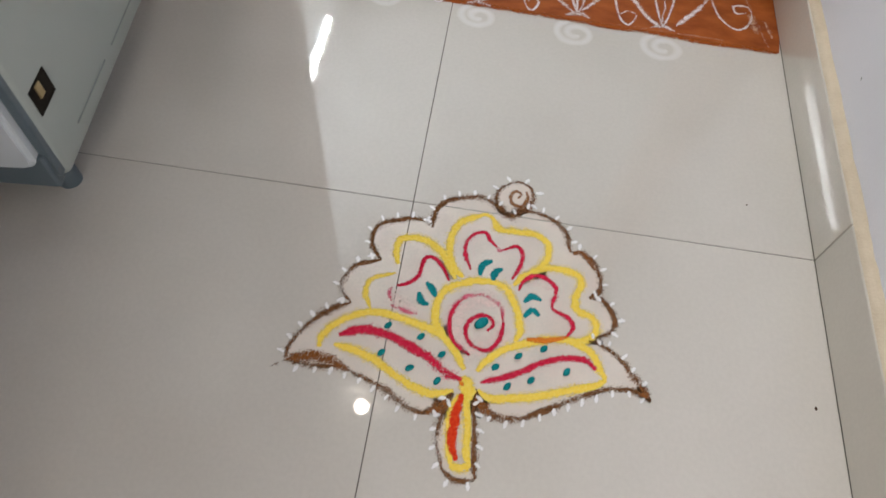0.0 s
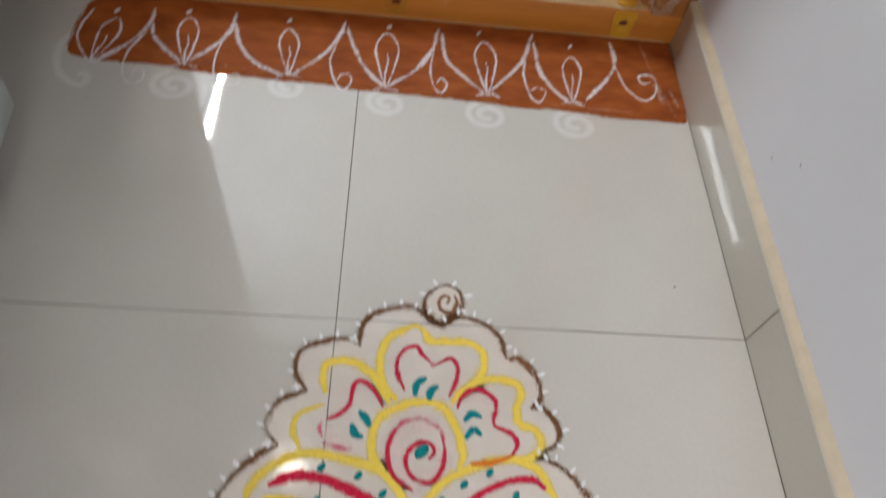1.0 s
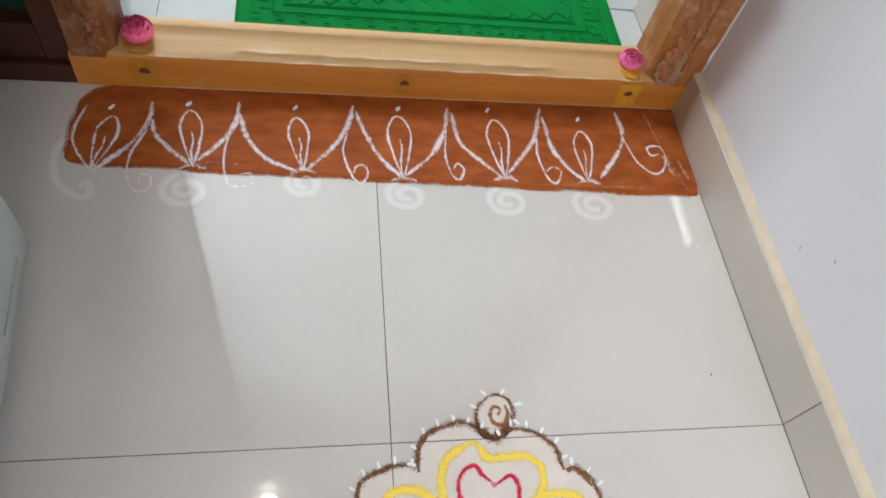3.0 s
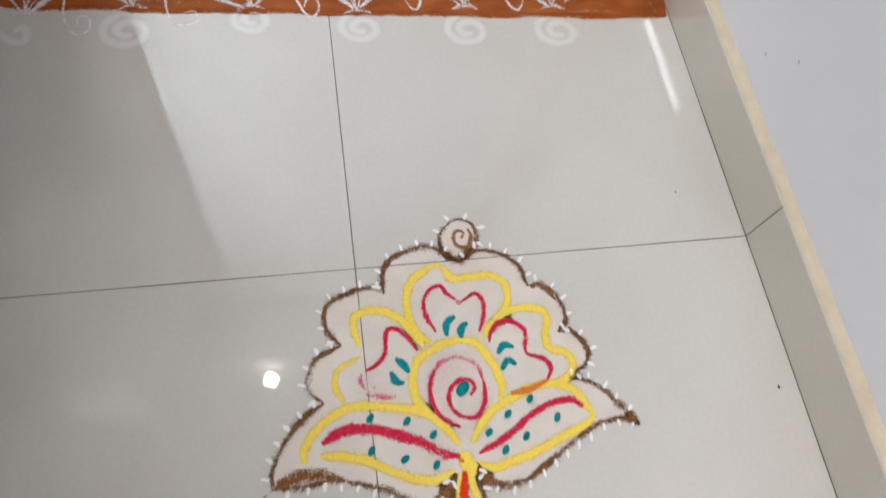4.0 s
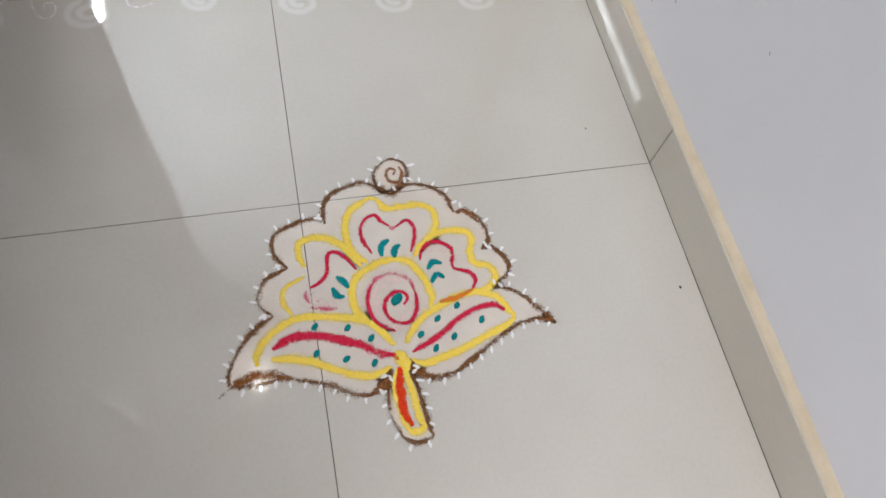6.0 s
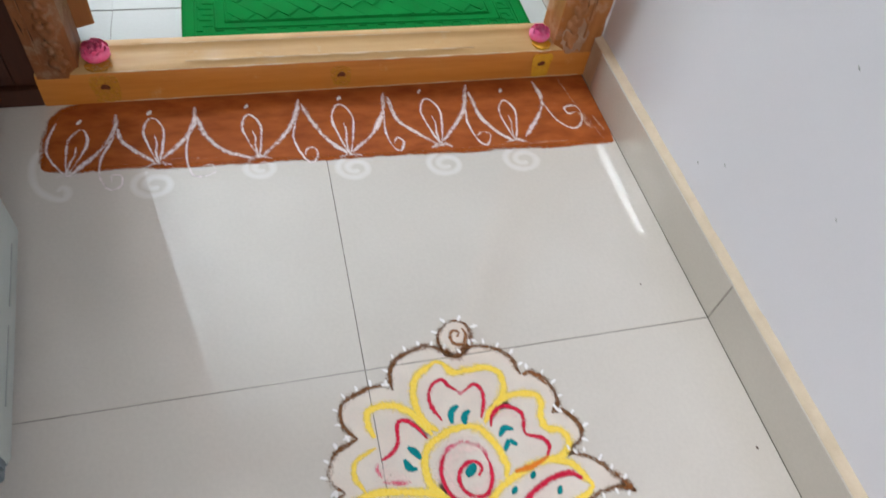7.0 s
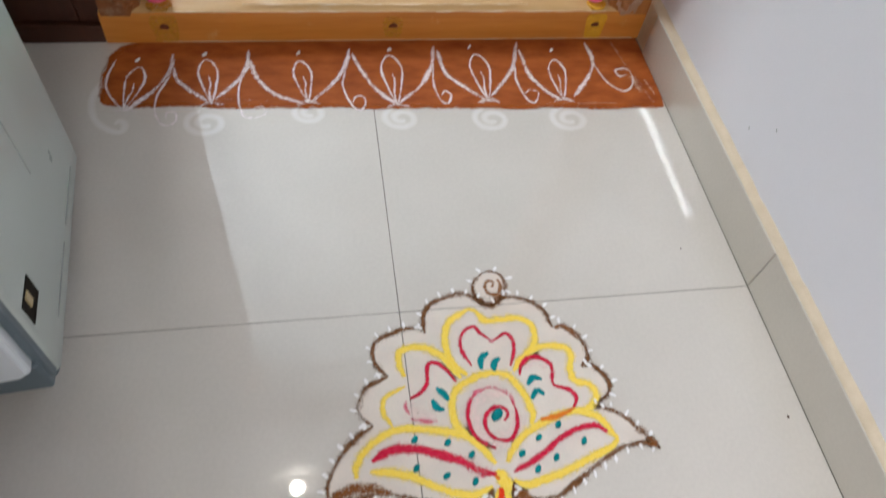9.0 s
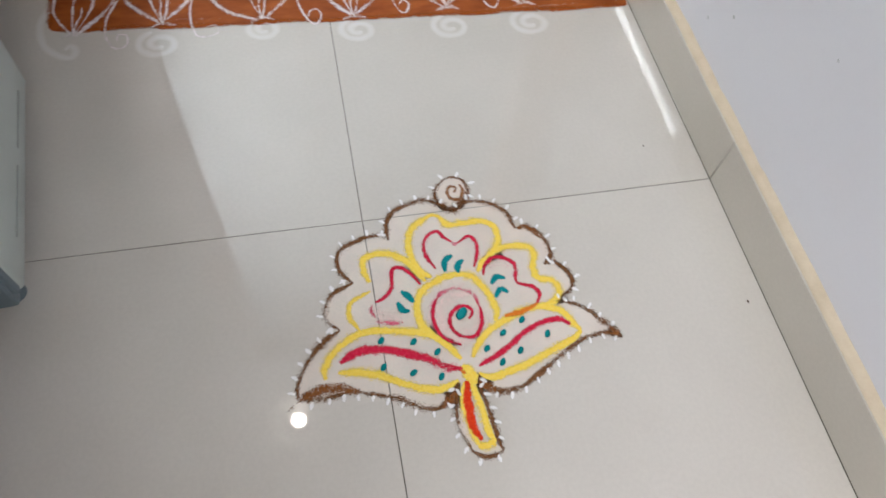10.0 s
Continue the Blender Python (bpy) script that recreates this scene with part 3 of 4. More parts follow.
# pink flowers on the sill
for x, y, size, seed in ((-0.999, Y0 + 0.046, 0.030, 1), (-0.107, Y0 + 0.044, 0.026, 2)):
    bloom = thing("blossom", "fresh magenta flower laid on the wooden sill", "flower", "flowers on the sill", at=(x, y, 0.0735))
    bloom.scale = (1.0, 1.0, 0.90)
    rng = random.Random(seed)
    skin = CRIMSON if seed == 1 else PINK
    for ring, count, lift in ((0.98, 10, 34), (0.96, 9, 56), (0.92, 7, 78), (0.84, 5, 100)):
        for k in range(count):
            bm = bmesh.new()
            grid = [[None] * 5 for _ in range(5)]
            for i in range(5):
                for j in range(5):
                    u, v = i / 4, (j / 4 - 0.5) * 2
                    wdt = size * 0.46 * math.sin(math.pi * (0.15 + 0.75 * u)) ** 0.7
                    grid[i][j] = bm.verts.new((u * size * ring, v * wdt, size * (0.25 * u * u - 0.16 * v * v * u) + 0.0012 * noise.noise((u * 5, v * 4, k + seed))))
            for i in range(4):
                for j in range(4):
                    bm.faces.new((grid[i][j], grid[i + 1][j], grid[i + 1][j + 1], grid[i][j + 1]))
            bmesh.ops.solidify(bm, geom=bm.faces[:], thickness=0.0006)
            bmesh.ops.transform(bm, matrix=Matrix.Translation((0, 0, size * 0.3)) @ Matrix.Rotation(k * math.tau / count + rng.uniform(-0.2, 0.2) + ring * 3, 4, "Z") @ Matrix.Rotation(-radians(lift + rng.uniform(-8, 8)), 4, "Y"), verts=bm.verts[:])
            part("petal", bm, skin, bloom, smooth=True)
    base = bmesh.new()
    bmesh.ops.create_icosphere(base, subdivisions=3, radius=size * 0.88)
    for v in base.verts:
        v.co *= 1 + 0.10 * noise.noise(v.co * 130 + Vector((seed, 0, 0)))
        v.co.z = max(0.0, v.co.z * 0.75 + size * 0.42)
    part("heart", base, skin, bloom, smooth=True)

# ---- the washing machine ----
machine = thing("washing_machine", "white washing machine with a blue-grey plastic base, against the wall", "washing machine", at=(-1.0505, -0.096, 0))
machine.rotation_euler = (0, 0, radians(4.9))
DEEP, WIDTH, FOOT_Z, CORNER = 0.378, 0.60, 0.082, 0.009


def rounded_rect(x0, y0, x1, y1, r, n=8):
    pts = []
    for cx, cy, a in ((x1 - r, y1 - r, 0), (x0 + r, y1 - r, 90), (x0 + r, y0 + r, 180), (x1 - r, y0 + r, 270)):
        for k in range(n + 1):
            t = radians(a + 90 * k / n)
            pts.append((cx + r * math.cos(t), cy + r * math.sin(t)))
    return pts


# steel cabinet: the lower edge is turned in, the corners are rounded
shell = bmesh.new()
rings = []
for z, inset in ((FOOT_Z, 0.010), (FOOT_Z, 0.0035), (FOOT_Z + 0.005, 0.0008), (FOOT_Z + 0.040, 0.0), (0.86, 0.0)):
    rings.append([shell.verts.new((px, py, z)) for px, py in rounded_rect(-WIDTH + inset, inset, -inset, DEEP - inset, CORNER)])
for a, b in zip(rings, rings[1:]):
    for k in range(len(a)):
        shell.faces.new((a[k], a[(k + 1) % len(a)], b[(k + 1) % len(a)], b[k]))
shell.faces.new(rings[0][::-1])
shell.faces.new(rings[-1])
body_ob = part("cabinet", shell, SHADED_METAL, machine, "white enamelled steel cabinet, darkened for its shaded side", True)
tray = bmesh.new()
rings = []
for z, inset in ((0.010, 0.030), (0.016, 0.020), (FOOT_Z, 0.011), (FOOT_Z, 0.03)):
    rings.append([tray.verts.new((px, py, z)) for px, py in rounded_rect(-WIDTH + inset, inset + 0.045, -inset - 0.055, DEEP - inset - 0.05, 0.024)])
for a, b in zip(rings, rings[1:]):
    for k in range(len(a)):
        tray.faces.new((a[k], a[(k + 1) % len(a)], b[(k + 1) % len(a)], b[k]))
tray.faces.new(rings[0][::-1])
part("base", tray, GREY_PLASTIC, machine, "blue-grey plastic base", True)
# plinth under the front, and the front panel with its round lower corner
part("plinth", box((-WIDTH + 0.03, -0.016, 0.074), (-0.010, 0.004, 0.136), 0.006, 3), GREY_PLASTIC, machine, "dark blue-grey plinth")
corner = []
for k in range(9):
    t = radians(-90 + 90 * k / 8)
    corner.append((-0.037 + 0.020 * math.cos(t), 0.140 + 0.020 * math.sin(t)))
shape = [(-WIDTH + 0.035, 0.112), (-0.20, 0.114), (-0.10, 0.117)] + corner + [(-0.017, 0.845), (-WIDTH + 0.035, 0.845)]
panel = prism(shape, 0.0, 0.026)
bmesh.ops.bevel(panel, geom=[e for e in panel.edges if abs(e.verts[0].co.z - e.verts[1].co.z) < 1e-6 and e.verts[0].co.z > 0.02], offset=0.006, segments=3, affect="EDGES")
bmesh.ops.transform(panel, matrix=Matrix.Translation((0, 0.002, 0)) @ Matrix.Rotation(radians(90), 4, "X"), verts=panel.verts[:])
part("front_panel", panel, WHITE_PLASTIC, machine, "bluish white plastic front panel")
# solid dark strip paints the shade of the gap beside the panel
part("front_gap", box((-0.0165, -0.009, 0.092), (-0.004, 0.003, 0.845), 0.002, 2), GREY_PLASTIC, machine, "dark strip drawn for the shaded gap beside the front panel")
for fx, fy in ((-0.050, 0.050), (-0.555, 0.050), (-0.085, DEEP - 0.09), (-0.575, DEEP - 0.09)):
    foot = bmesh.new()
    bmesh.ops.create_cone(foot, cap_ends=True, segments=24, radius1=0.017, radius2=0.015, depth=FOOT_Z - 0.004)
    bmesh.ops.translate(foot, verts=foot.verts[:], vec=(fx, fy, (FOOT_Z - 0.004) / 2))
    part("foot", foot, GREY_PLASTIC, machine)
# square opening with a bracket in the side; a black plate paints its shade
w0, w1, zz0, zz1 = 0.015, 0.061, 0.183, 0.222
recess = part("recess", box((-0.004, w0 + 0.002, zz0 + 0.002), (0.0008, w1 - 0.002, zz1 - 0.002)), RECESS_BLACK, machine, "black plate standing for the shaded square opening in the side")
win = bmesh.new()
for lo, hi in (((-0.001, w0, zz0), (0.0014, w0 + 0.003, zz1)), ((-0.001, w1 - 0.003, zz0), (0.0014, w1, zz1)), ((-0.001, w0, zz0), (0.0014, w1, zz0 + 0.003)), ((-0.001, w0, zz1 - 0.003), (0.0014, w1, zz1))):
    box(lo, hi, bm=win)
part("recess_rim", win, RECESS_BLACK, recess)
part("bracket", box((-0.0005, w0 + 0.014, zz0 + 0.016), (0.003, w0 + 0.026, zz0 + 0.036), 0.0012), BRASS, recess, "dull yellow metal bracket")
# pressed seams low on the side sheet, their shade painted as darker strips
for y, length, z0, z1 in ((0.065, 0.12, 0.112, 0.114), (0.215, 0.11, 0.112, 0.114)):
    seam = box((-0.0005, y, z0), (0.0012, y + length, z0 + 0.0028), 0.0005, 1)
    part("seam", seam, SEAM, body_ob)
part("seam", box((-0.0005, 0.200, 0.24), (0.0011, 0.2025, 0.46), 0.0005, 1), SEAM, body_ob)
part("hose_clip", box((-0.028, DEEP - 0.003, 0.130), (-0.008, DEEP + 0.008, 0.170), 0.004, 3), GREY_PLASTIC, machine, "dark grey plastic clip on the back edge")
part("lid", box((-WIDTH - 0.005, -0.014, 0.86), (0.004, DEEP + 0.004, 0.90), 0.012, 3), WHITE_PLASTIC, machine)

# ---- lamps ----
lamp = thing("ceiling_lamp", "round white lit ceiling lamp", "lamp", at=(-0.932, 0.583, HIGH))
disc = bmesh.new()
bmesh.ops.create_cone(disc, cap_ends=True, segments=40, radius1=0.034, radius2=0.037, depth=0.02)
bmesh.ops.translate(disc, verts=disc.verts[:], vec=(0, 0, -0.045))
part("diffuser", disc, LAMP, lamp, "glowing round diffuser")
rim = bmesh.new()
bmesh.ops.create_cone(rim, cap_ends=True, segments=40, radius1=0.044, radius2=0.05, depth=0.034)
bmesh.ops.translate(rim, verts=rim.verts[:], vec=(0, 0, -0.017))
part("rim", rim, WHITE_PLASTIC, lamp)
tube = thing("tube_light", "lit tube light on the veranda wall", "lamp", at=(-1.70, 2.5, 2.47))
part("batten", box((0.0, -0.62, -0.03), (0.028, 0.62, 0.03), 0.004), WHITE_PLASTIC, tube)
rod = bmesh.new()
bmesh.ops.create_cone(rod, cap_ends=True, segments=16, radius1=0.017, radius2=0.017, depth=1.19)
bmesh.ops.transform(rod, matrix=Matrix.Translation((0.055, 0, 0)) @ Matrix.Rotation(radians(90), 4, "X"), verts=rod.verts[:])
part("tube", rod, PANEL, tube, "glowing white glass tube")
for y in (-0.61, 0.59):
    part("holder", box((0.026, y, -0.022), (0.074, y + 0.02, 0.022), 0.004), WHITE_PLASTIC, tube)

# ---- the door mat ----
mat = thing("door_mat", "green moulded rubber door mat with a woven relief", "door mat", at=(-0.46, 1.04, 0))
HX, HY = 0.396, 0.25
part("sheet", box((-HX, -HY, 0.0), (HX, HY, 0.006), 0.002), MAT, mat)
rims = bmesh.new()
for d, w in ((0.0, 0.005), (0.026, 0.0035), (0.068, 0.0035), (0.090, 0.0035)):
    for lo, hi in (((-HX + d, -HY + d, 0.005), (HX - d, -HY + d + w, 0.0085)), ((-HX + d, HY - d - w, 0.005), (HX - d, HY - d, 0.0085)),
                   ((-HX + d, -HY + d + w, 0.005), (-HX + d + w, HY - d - w, 0.0085)), ((HX - d - w, -HY + d + w, 0.005), (HX - d, HY - d - w, 0.0085))):
        box(lo, hi, 0.0012, 1, bm=rims)
part("raised_rim", rims, MAT, mat)
keys = bmesh.new()


def key(cx, cy, turn):
    """One meander of the border."""
    for lo, hi in (((-0.019, -0.017, 0.005), (0.019, -0.013, 0.0078)), ((-0.019, -0.013, 0.005), (-0.015, 0.017, 0.0078)), ((-0.015, 0.013, 0.005), (0.007, 0.017, 0.0078)),
                   ((0.003, -0.005, 0.005), (0.007, 0.013, 0.0078)), ((-0.007, -0.005, 0.005), (0.003, -0.001, 0.0078))):
        b = box(lo, hi)
        bmesh.ops.transform(b, matrix=Matrix.Translation((cx, cy, 0)) @ Matrix.Rotation(turn, 4, "Z"), verts=b.verts[:])
        me = bpy.data.meshes.new("piece")
        b.to_mesh(me)
        b.free()
        keys.from_mesh(me)
        bpy.data.meshes.remove(me)


for k in range(17):
    x = -HX + 0.04 + k * (2 * HX - 0.08) / 16
    key(x, -HY + 0.049, 0)
    key(x, HY - 0.049, math.pi)
for k in range(9):
    y = -HY + 0.085 + k * (2 * HY - 0.17) / 8
    key(-HX + 0.049, y, -math.pi / 2)
    key(HX - 0.049, y, math.pi / 2)
part("meander_border", keys, MAT, mat)
# woven field: long slanted blocks laid in a staggered bond
fx, fy = HX - 0.096, HY - 0.096
ang = radians(-45)
ca, sa = math.cos(ang), math.sin(ang)
LONG, WIDE = 0.088, 0.040


def clipped(poly, axis, limit, sign):
    res = []
    for i, p in enumerate(poly):
        q = poly[(i + 1) % len(poly)]
        dp, dq = sign * (limit - p[axis]), sign * (limit - q[axis])
        if dp >= 0:
            res.append(p)
        if dp * dq < 0:
            t = dp / (dp - dq)
            res.append((p[0] + (q[0] - p[0]) * t, p[1] + (q[1] - p[1]) * t))
    return res


def inward(dx, dy, cx, cy):
    """A corner of a block's top, drawn in at its short ends more than along its sides."""
    along, across = 0.965 * (dx * ca + dy * sa), 0.988 * (dy * ca - dx * sa)
    return cx + along * ca - across * sa, cy + along * sa + across * ca


for r in range(-12, 13):
    for c in range(-7, 8):
        u, v = (c + (r % 3) / 3) * LONG, r * WIDE
        g, sk = 0.0008, 0.0
        quad = [(u - LONG / 2 + g - sk, v - WIDE / 2 + g), (u + LONG / 2 - g - sk, v - WIDE / 2 + g), (u + LONG / 2 - g + sk, v + WIDE / 2 - g), (u - LONG / 2 + g + sk, v + WIDE / 2 - g)]
        poly = [(p * ca - q * sa, p * sa + q * ca) for p, q in quad]
        for axis, limit in ((0, fx), (1, fy)):
            for sign in (1, -1):
                poly = clipped(poly, axis, limit * sign, sign)
                if len(poly) < 3:
                    break
            if len(poly) < 3:
                break
        if len(poly) < 3:
            continue
        mx, my = sum(p[0] for p in poly) / len(poly), sum(p[1] for p in poly) / len(poly)
        weave = bmesh.new()
        low = [weave.verts.new((px, py, 0.0061)) for px, py in poly]
        up = [weave.verts.new((*inward(px - mx, py - my, mx, my), 0.0074 + 0.0026 * (((px - mx) * ca + (py - my) * sa) / LONG))) for px, py in poly]
        weave.faces.new(up)
        for k in range(len(poly)):
            weave.faces.new((low[k], low[(k + 1) % len(poly)], up[(k + 1) % len(poly)], up[k]))
        bmesh.ops.recalc_face_normals(weave, faces=weave.faces[:])
        part("raised_block", weave, MAT, mat)

# ---- the red oxide band before the sill ----
band_rng = random.Random(3)
outline = []
for k in range(111):
    x = -1.092 + 1.088 * k / 110
    outline.append((x, 0.478 - 0.042 * (x + 1.092) ** 0.8 + 0.004 * noise.noise((x * 11, 0, 5)) + 0.0022 * noise.noise((x * 60, 0, 9)) + 0.0012 * band_rng.uniform(-1, 1)))
outline += [(0.0, 0.47), (0.0, Y_DOOR + 0.0015), (-1.046, Y_DOOR + 0.0015)]
for k in range(24):
    y = Y_DOOR - 0.001 - (Y_DOOR - 0.480) * (k + 1) / 25
    outline.append((-1.098 + 0.05 * max(0, (y - 0.60) / 0.05) ** 2 + 0.003 * noise.noise((y * 40, 2, 2)) - 0.004 * noise.noise((y * 9, 2, 2)), y))
band = thing("red_oxide_band", "brick-red oxide band painted on the floor before the sill", "floor painting")
edge_line = [(x, 0.478 - 0.042 * (x + 1.092) ** 0.8 + 0.004 * noise.noise((x * 11, 0, 5))) for x in (-1.088 + 0.036 * k for k in range(31))]
part("wash", prism(outline, 0.0, 0.00028), OXIDE, band)


# ---- powder drawings ----
def spline(points, step=0.004):
    """Points along a smooth curve through the given ones."""
    pts = [Vector((*p, 0)) for p in points]
    pts = [2 * pts[0] - pts[1], *pts, 2 * pts[-1] - pts[-2]]
    line = []
    for i in range(1, len(pts) - 2):
        a, b, c, d = pts[i - 1 : i + 3]
        n = max(2, int((c - b).length / step))
        for k in range(n):
            t = k / n
            line.append(0.5 * (2 * b + (c - a) * t + (2 * a - 5 * b + 4 * c - d) * t * t + (3 * b - a - 3 * c + d) * t ** 3))
    return line + [pts[-2]]


SEED = [0]


def ribbon(points, width, density=1.0, height=0.00012, base=0.0004, taper=True, vary=0.22):
    """A low heap of powder along a curve, wider and narrower as a hand lays it."""
    SEED[0] += 1
    reach = sum(math.dist(a, b) for a, b in zip(points, points[1:]))
    line = spline(points, min(0.004, max(0.0012, reach / 14)))
    bm = bmesh.new()
    uv = bm.loops.layers.uv.new("UVMap")
    rows, n = [], len(line)
    for i, p in enumerate(line):
        d = (line[min(i + 1, n - 1)] - line[max(i - 1, 0)])
        d = d.normalized() if d.length > 1e-9 else Vector((1, 0, 0))
        nor = Vector((-d.y, d.x, 0))
        w = width * (1 + 0.28 * noise.noise((i * 0.11, SEED[0], 0)) + 0.12 * noise.noise((i * 0.6, SEED[0], 5)))
        if taper:
            w *= min(1.0, 0.45 + 0.55 * min(i, n - 1 - i) / 4)
        p = p + nor * width * 0.10 * noise.noise((i * 0.25, SEED[0], 9))
        row = []
        for k in range(5):
            v = k / 4
            z = base * 0.45 + height * (1 - (2 * v - 1) ** 2) * (1 + 0.4 * noise.noise((i * 0.8, k, SEED[0])))
            row.append((bm.verts.new((p.x + nor.x * (v - 0.5) * w * 1.75, p.y + nor.y * (v - 0.5) * w * 1.75, z)), v))
        rows.append(row)
    for i in range(n - 1):
        dens = density * (1 + vary * noise.noise((i * 0.07, SEED[0], 17)))
        for k in range(4):
            quad = (rows[i][k], rows[i + 1][k], rows[i + 1][k + 1], rows[i][k + 1])
            f = bm.faces.new([q[0] for q in quad])
            for loop, q in zip(f.loops, quad):
                loop[uv].uv = (dens, q[1])
    bmesh.ops.recalc_face_normals(bm, faces=bm.faces[:])
    return bm


for points, width, thin in (([(-0.062, 0.640), (-0.050, 0.560), (-0.030, 0.475), (-0.022, 0.445)], 0.009, 0.62), ([(-0.050, 0.530), (-0.043, 0.500), (-0.040, 0.478)], 0.030, 0.66),
                            ([(-0.024, 0.515), (-0.012, 0.470)], 0.012, 0.72), ([(-0.30, 0.452), (-0.20, 0.450), (-0.10, 0.449)], 0.010, 0.5), ([(-0.9, 0.485), (-0.8, 0.478)], 0.009, 0.5)):
    part("pale_scuff", ribbon(points, width, thin, height=0.00005, base=0.0010), POWDER["pale"], band, "pale rubbed streak", True)

part("powdery_rim", ribbon(edge_line, 0.012, 0.82, height=0.00005, base=0.0009, vary=0.5), POWDER["oxide"], band)
part("powdery_rim", ribbon([(-1.096, 0.486), (-1.099, 0.53), (-1.098, 0.57), (-1.090, 0.61), (-1.068, 0.638), (-1.04, 0.646)], 0.016, 0.78, height=0.00005, base=0.0009, vary=0.5), POWDER["oxide"], band)

rangoli = thing("flower_rangoli", "flower rangoli in coloured powder drawn on the floor tiles", "floor drawing")
LIPS = []


def draw(name, colour, points, width, density=1.0, base=0.0004, label="", vary=0.22):
    return part(name, ribbon(points, width, density, base=base, vary=vary), POWDER[colour], rangoli, label, True)


def brown_line(points):
    LIPS.append(points)
    draw("brown_outline", "brown", points, 0.0084, 0.92, 0.0005, vary=0.6)
    draw("loose_brown_powder", "brown_grains", points, 0.0170, 0.88, 0.0003, vary=0.5)


def brown_smudge(points):
    draw("brown_shading", "rust", points, 0.019, 0.84, 0.0006, vary=0.4)


def brown_faint(points):
    draw("brown_outline", "brown", points, 0.008, 0.6)


def tan_line(points, width=0.0058):
    draw("tan_swirl", "tan", points, width, 0.95, 0.0006)


def yellow_line(points):
    draw("yellow_line", "yellow", points, 0.0094, 1.0, 0.0005)
    draw("loose_yellow_powder", "yellow_grains", points, 0.0200, 0.9, 0.0003)


def yellow_faint(points):
    draw("yellow_line", "yellow", points, 0.0085, 0.72, 0.0004)


def red_line(points, width):
    draw("red_line", "red", points, width, 1.0, 0.0007)
    draw("loose_pink_powder", "red_grains", points, width * 1.8, 0.88, 0.0006)


def red_faint(points):
    draw("red_line", "red_grains", points, 0.0095, 0.95, 0.0005)


def orange_line(points):
    draw("orange_line", "orange", points, 0.008, 1.0, 0.0008)


def teal_line(points):
    draw("teal_stroke", "teal", points, 0.0076, 1.0, 0.0008)


def teal_dot(x, y, r):
    bm = bmesh.new()
    bmesh.ops.create_icosphere(bm, subdivisions=2, radius=1.0)
    turn = 0.9 + 0.5 * noise.noise((x * 40, y * 40, 0))
    for v in bm.verts:
        k = r * (1 + 0.25 * noise.noise(v.co * 1.7 + Vector((x * 90, y * 90, 0))))
        a, b = v.co.x * 1.35 * k, v.co.y * 0.85 * k
        v.co = Vector((x + a * math.cos(turn) - b * math.sin(turn), y + a * math.sin(turn) + b * math.cos(turn), 0.0012 + max(-0.0008, v.co.z * 0.0016)))
    part("teal_dot", bm, TEAL, rangoli, smooth=True)


brown_line([(-0.725, -0.274), (-0.723, -0.250), (-0.707, -0.222), (-0.685, -0.197), (-0.657, -0.180)])
brown_line([(-0.657, -0.180), (-0.672, -0.165), (-0.675, -0.147), (-0.662, -0.122), (-0.629, -0.107)])
brown_line([(-0.629, -0.107), (-0.645, -0.086), (-0.648, -0.062), (-0.636, -0.045), (-0.605, -0.033), (-0.580, -0.030), (-0.565, -0.041)])
brown_line([(-0.565, -0.041), (-0.565, -0.016), (-0.555, 0.005), (-0.535, 0.017), (-0.502, 0.025), (-0.482, 0.018), (-0.452, -0.003)])
brown_line([(-0.452, -0.003), (-0.432, 0.011), (-0.406, 0.010), (-0.384, -0.001), (-0.368, -0.018), (-0.361, -0.049)])
brown_line([(-0.356, -0.052), (-0.343, -0.045), (-0.327, -0.060), (-0.317, -0.082), (-0.317, -0.105), (-0.331, -0.120)])
brown_line([(-0.331, -0.120), (-0.314, -0.119), (-0.299, -0.137), (-0.295, -0.154), (-0.305, -0.170), (-0.333, -0.183)])
brown_line([(-0.333, -0.183), (-0.312, -0.188), (-0.289, -0.203), (-0.267, -0.228), (-0.247, -0.257)])
brown_line([(-0.247, -0.257), (-0.263, -0.247), (-0.293, -0.247), (-0.322, -0.257), (-0.358, -0.275), (-0.393, -0.296), (-0.425, -0.308), (-0.450, -0.306), (-0.466, -0.290), (-0.474, -0.276)])
brown_line([(-0.474, -0.276), (-0.473, -0.306), (-0.468, -0.342), (-0.465, -0.376), (-0.462, -0.388)])
brown_line([(-0.462, -0.388), (-0.479, -0.393), (-0.493, -0.390), (-0.505, -0.381)])
brown_line([(-0.503, -0.382), (-0.511, -0.362), (-0.516, -0.342), (-0.514, -0.324), (-0.509, -0.301), (-0.504, -0.285)])
brown_line([(-0.504, -0.285), (-0.519, -0.302), (-0.539, -0.317), (-0.562, -0.311), (-0.590, -0.295), (-0.622, -0.283), (-0.653, -0.274), (-0.682, -0.277), (-0.705, -0.276), (-0.725, -0.276)])
brown_smudge([(-0.723, -0.275), (-0.696, -0.265), (-0.666, -0.268), (-0.642, -0.276)])
brown_smudge([(-0.510, -0.293), (-0.519, -0.308), (-0.532, -0.317)])
brown_smudge([(-0.473, -0.284), (-0.466, -0.296), (-0.453, -0.305)])
brown_faint([(-0.725, -0.276), (-0.733, -0.281), (-0.742, -0.288)])
SWIRL = [(-0.452, -0.003), (-0.470, 0.009), (-0.477, 0.035), (-0.467, 0.052), (-0.445, 0.064), (-0.426, 0.054), (-0.422, 0.034), (-0.430, 0.017), (-0.452, -0.003)]
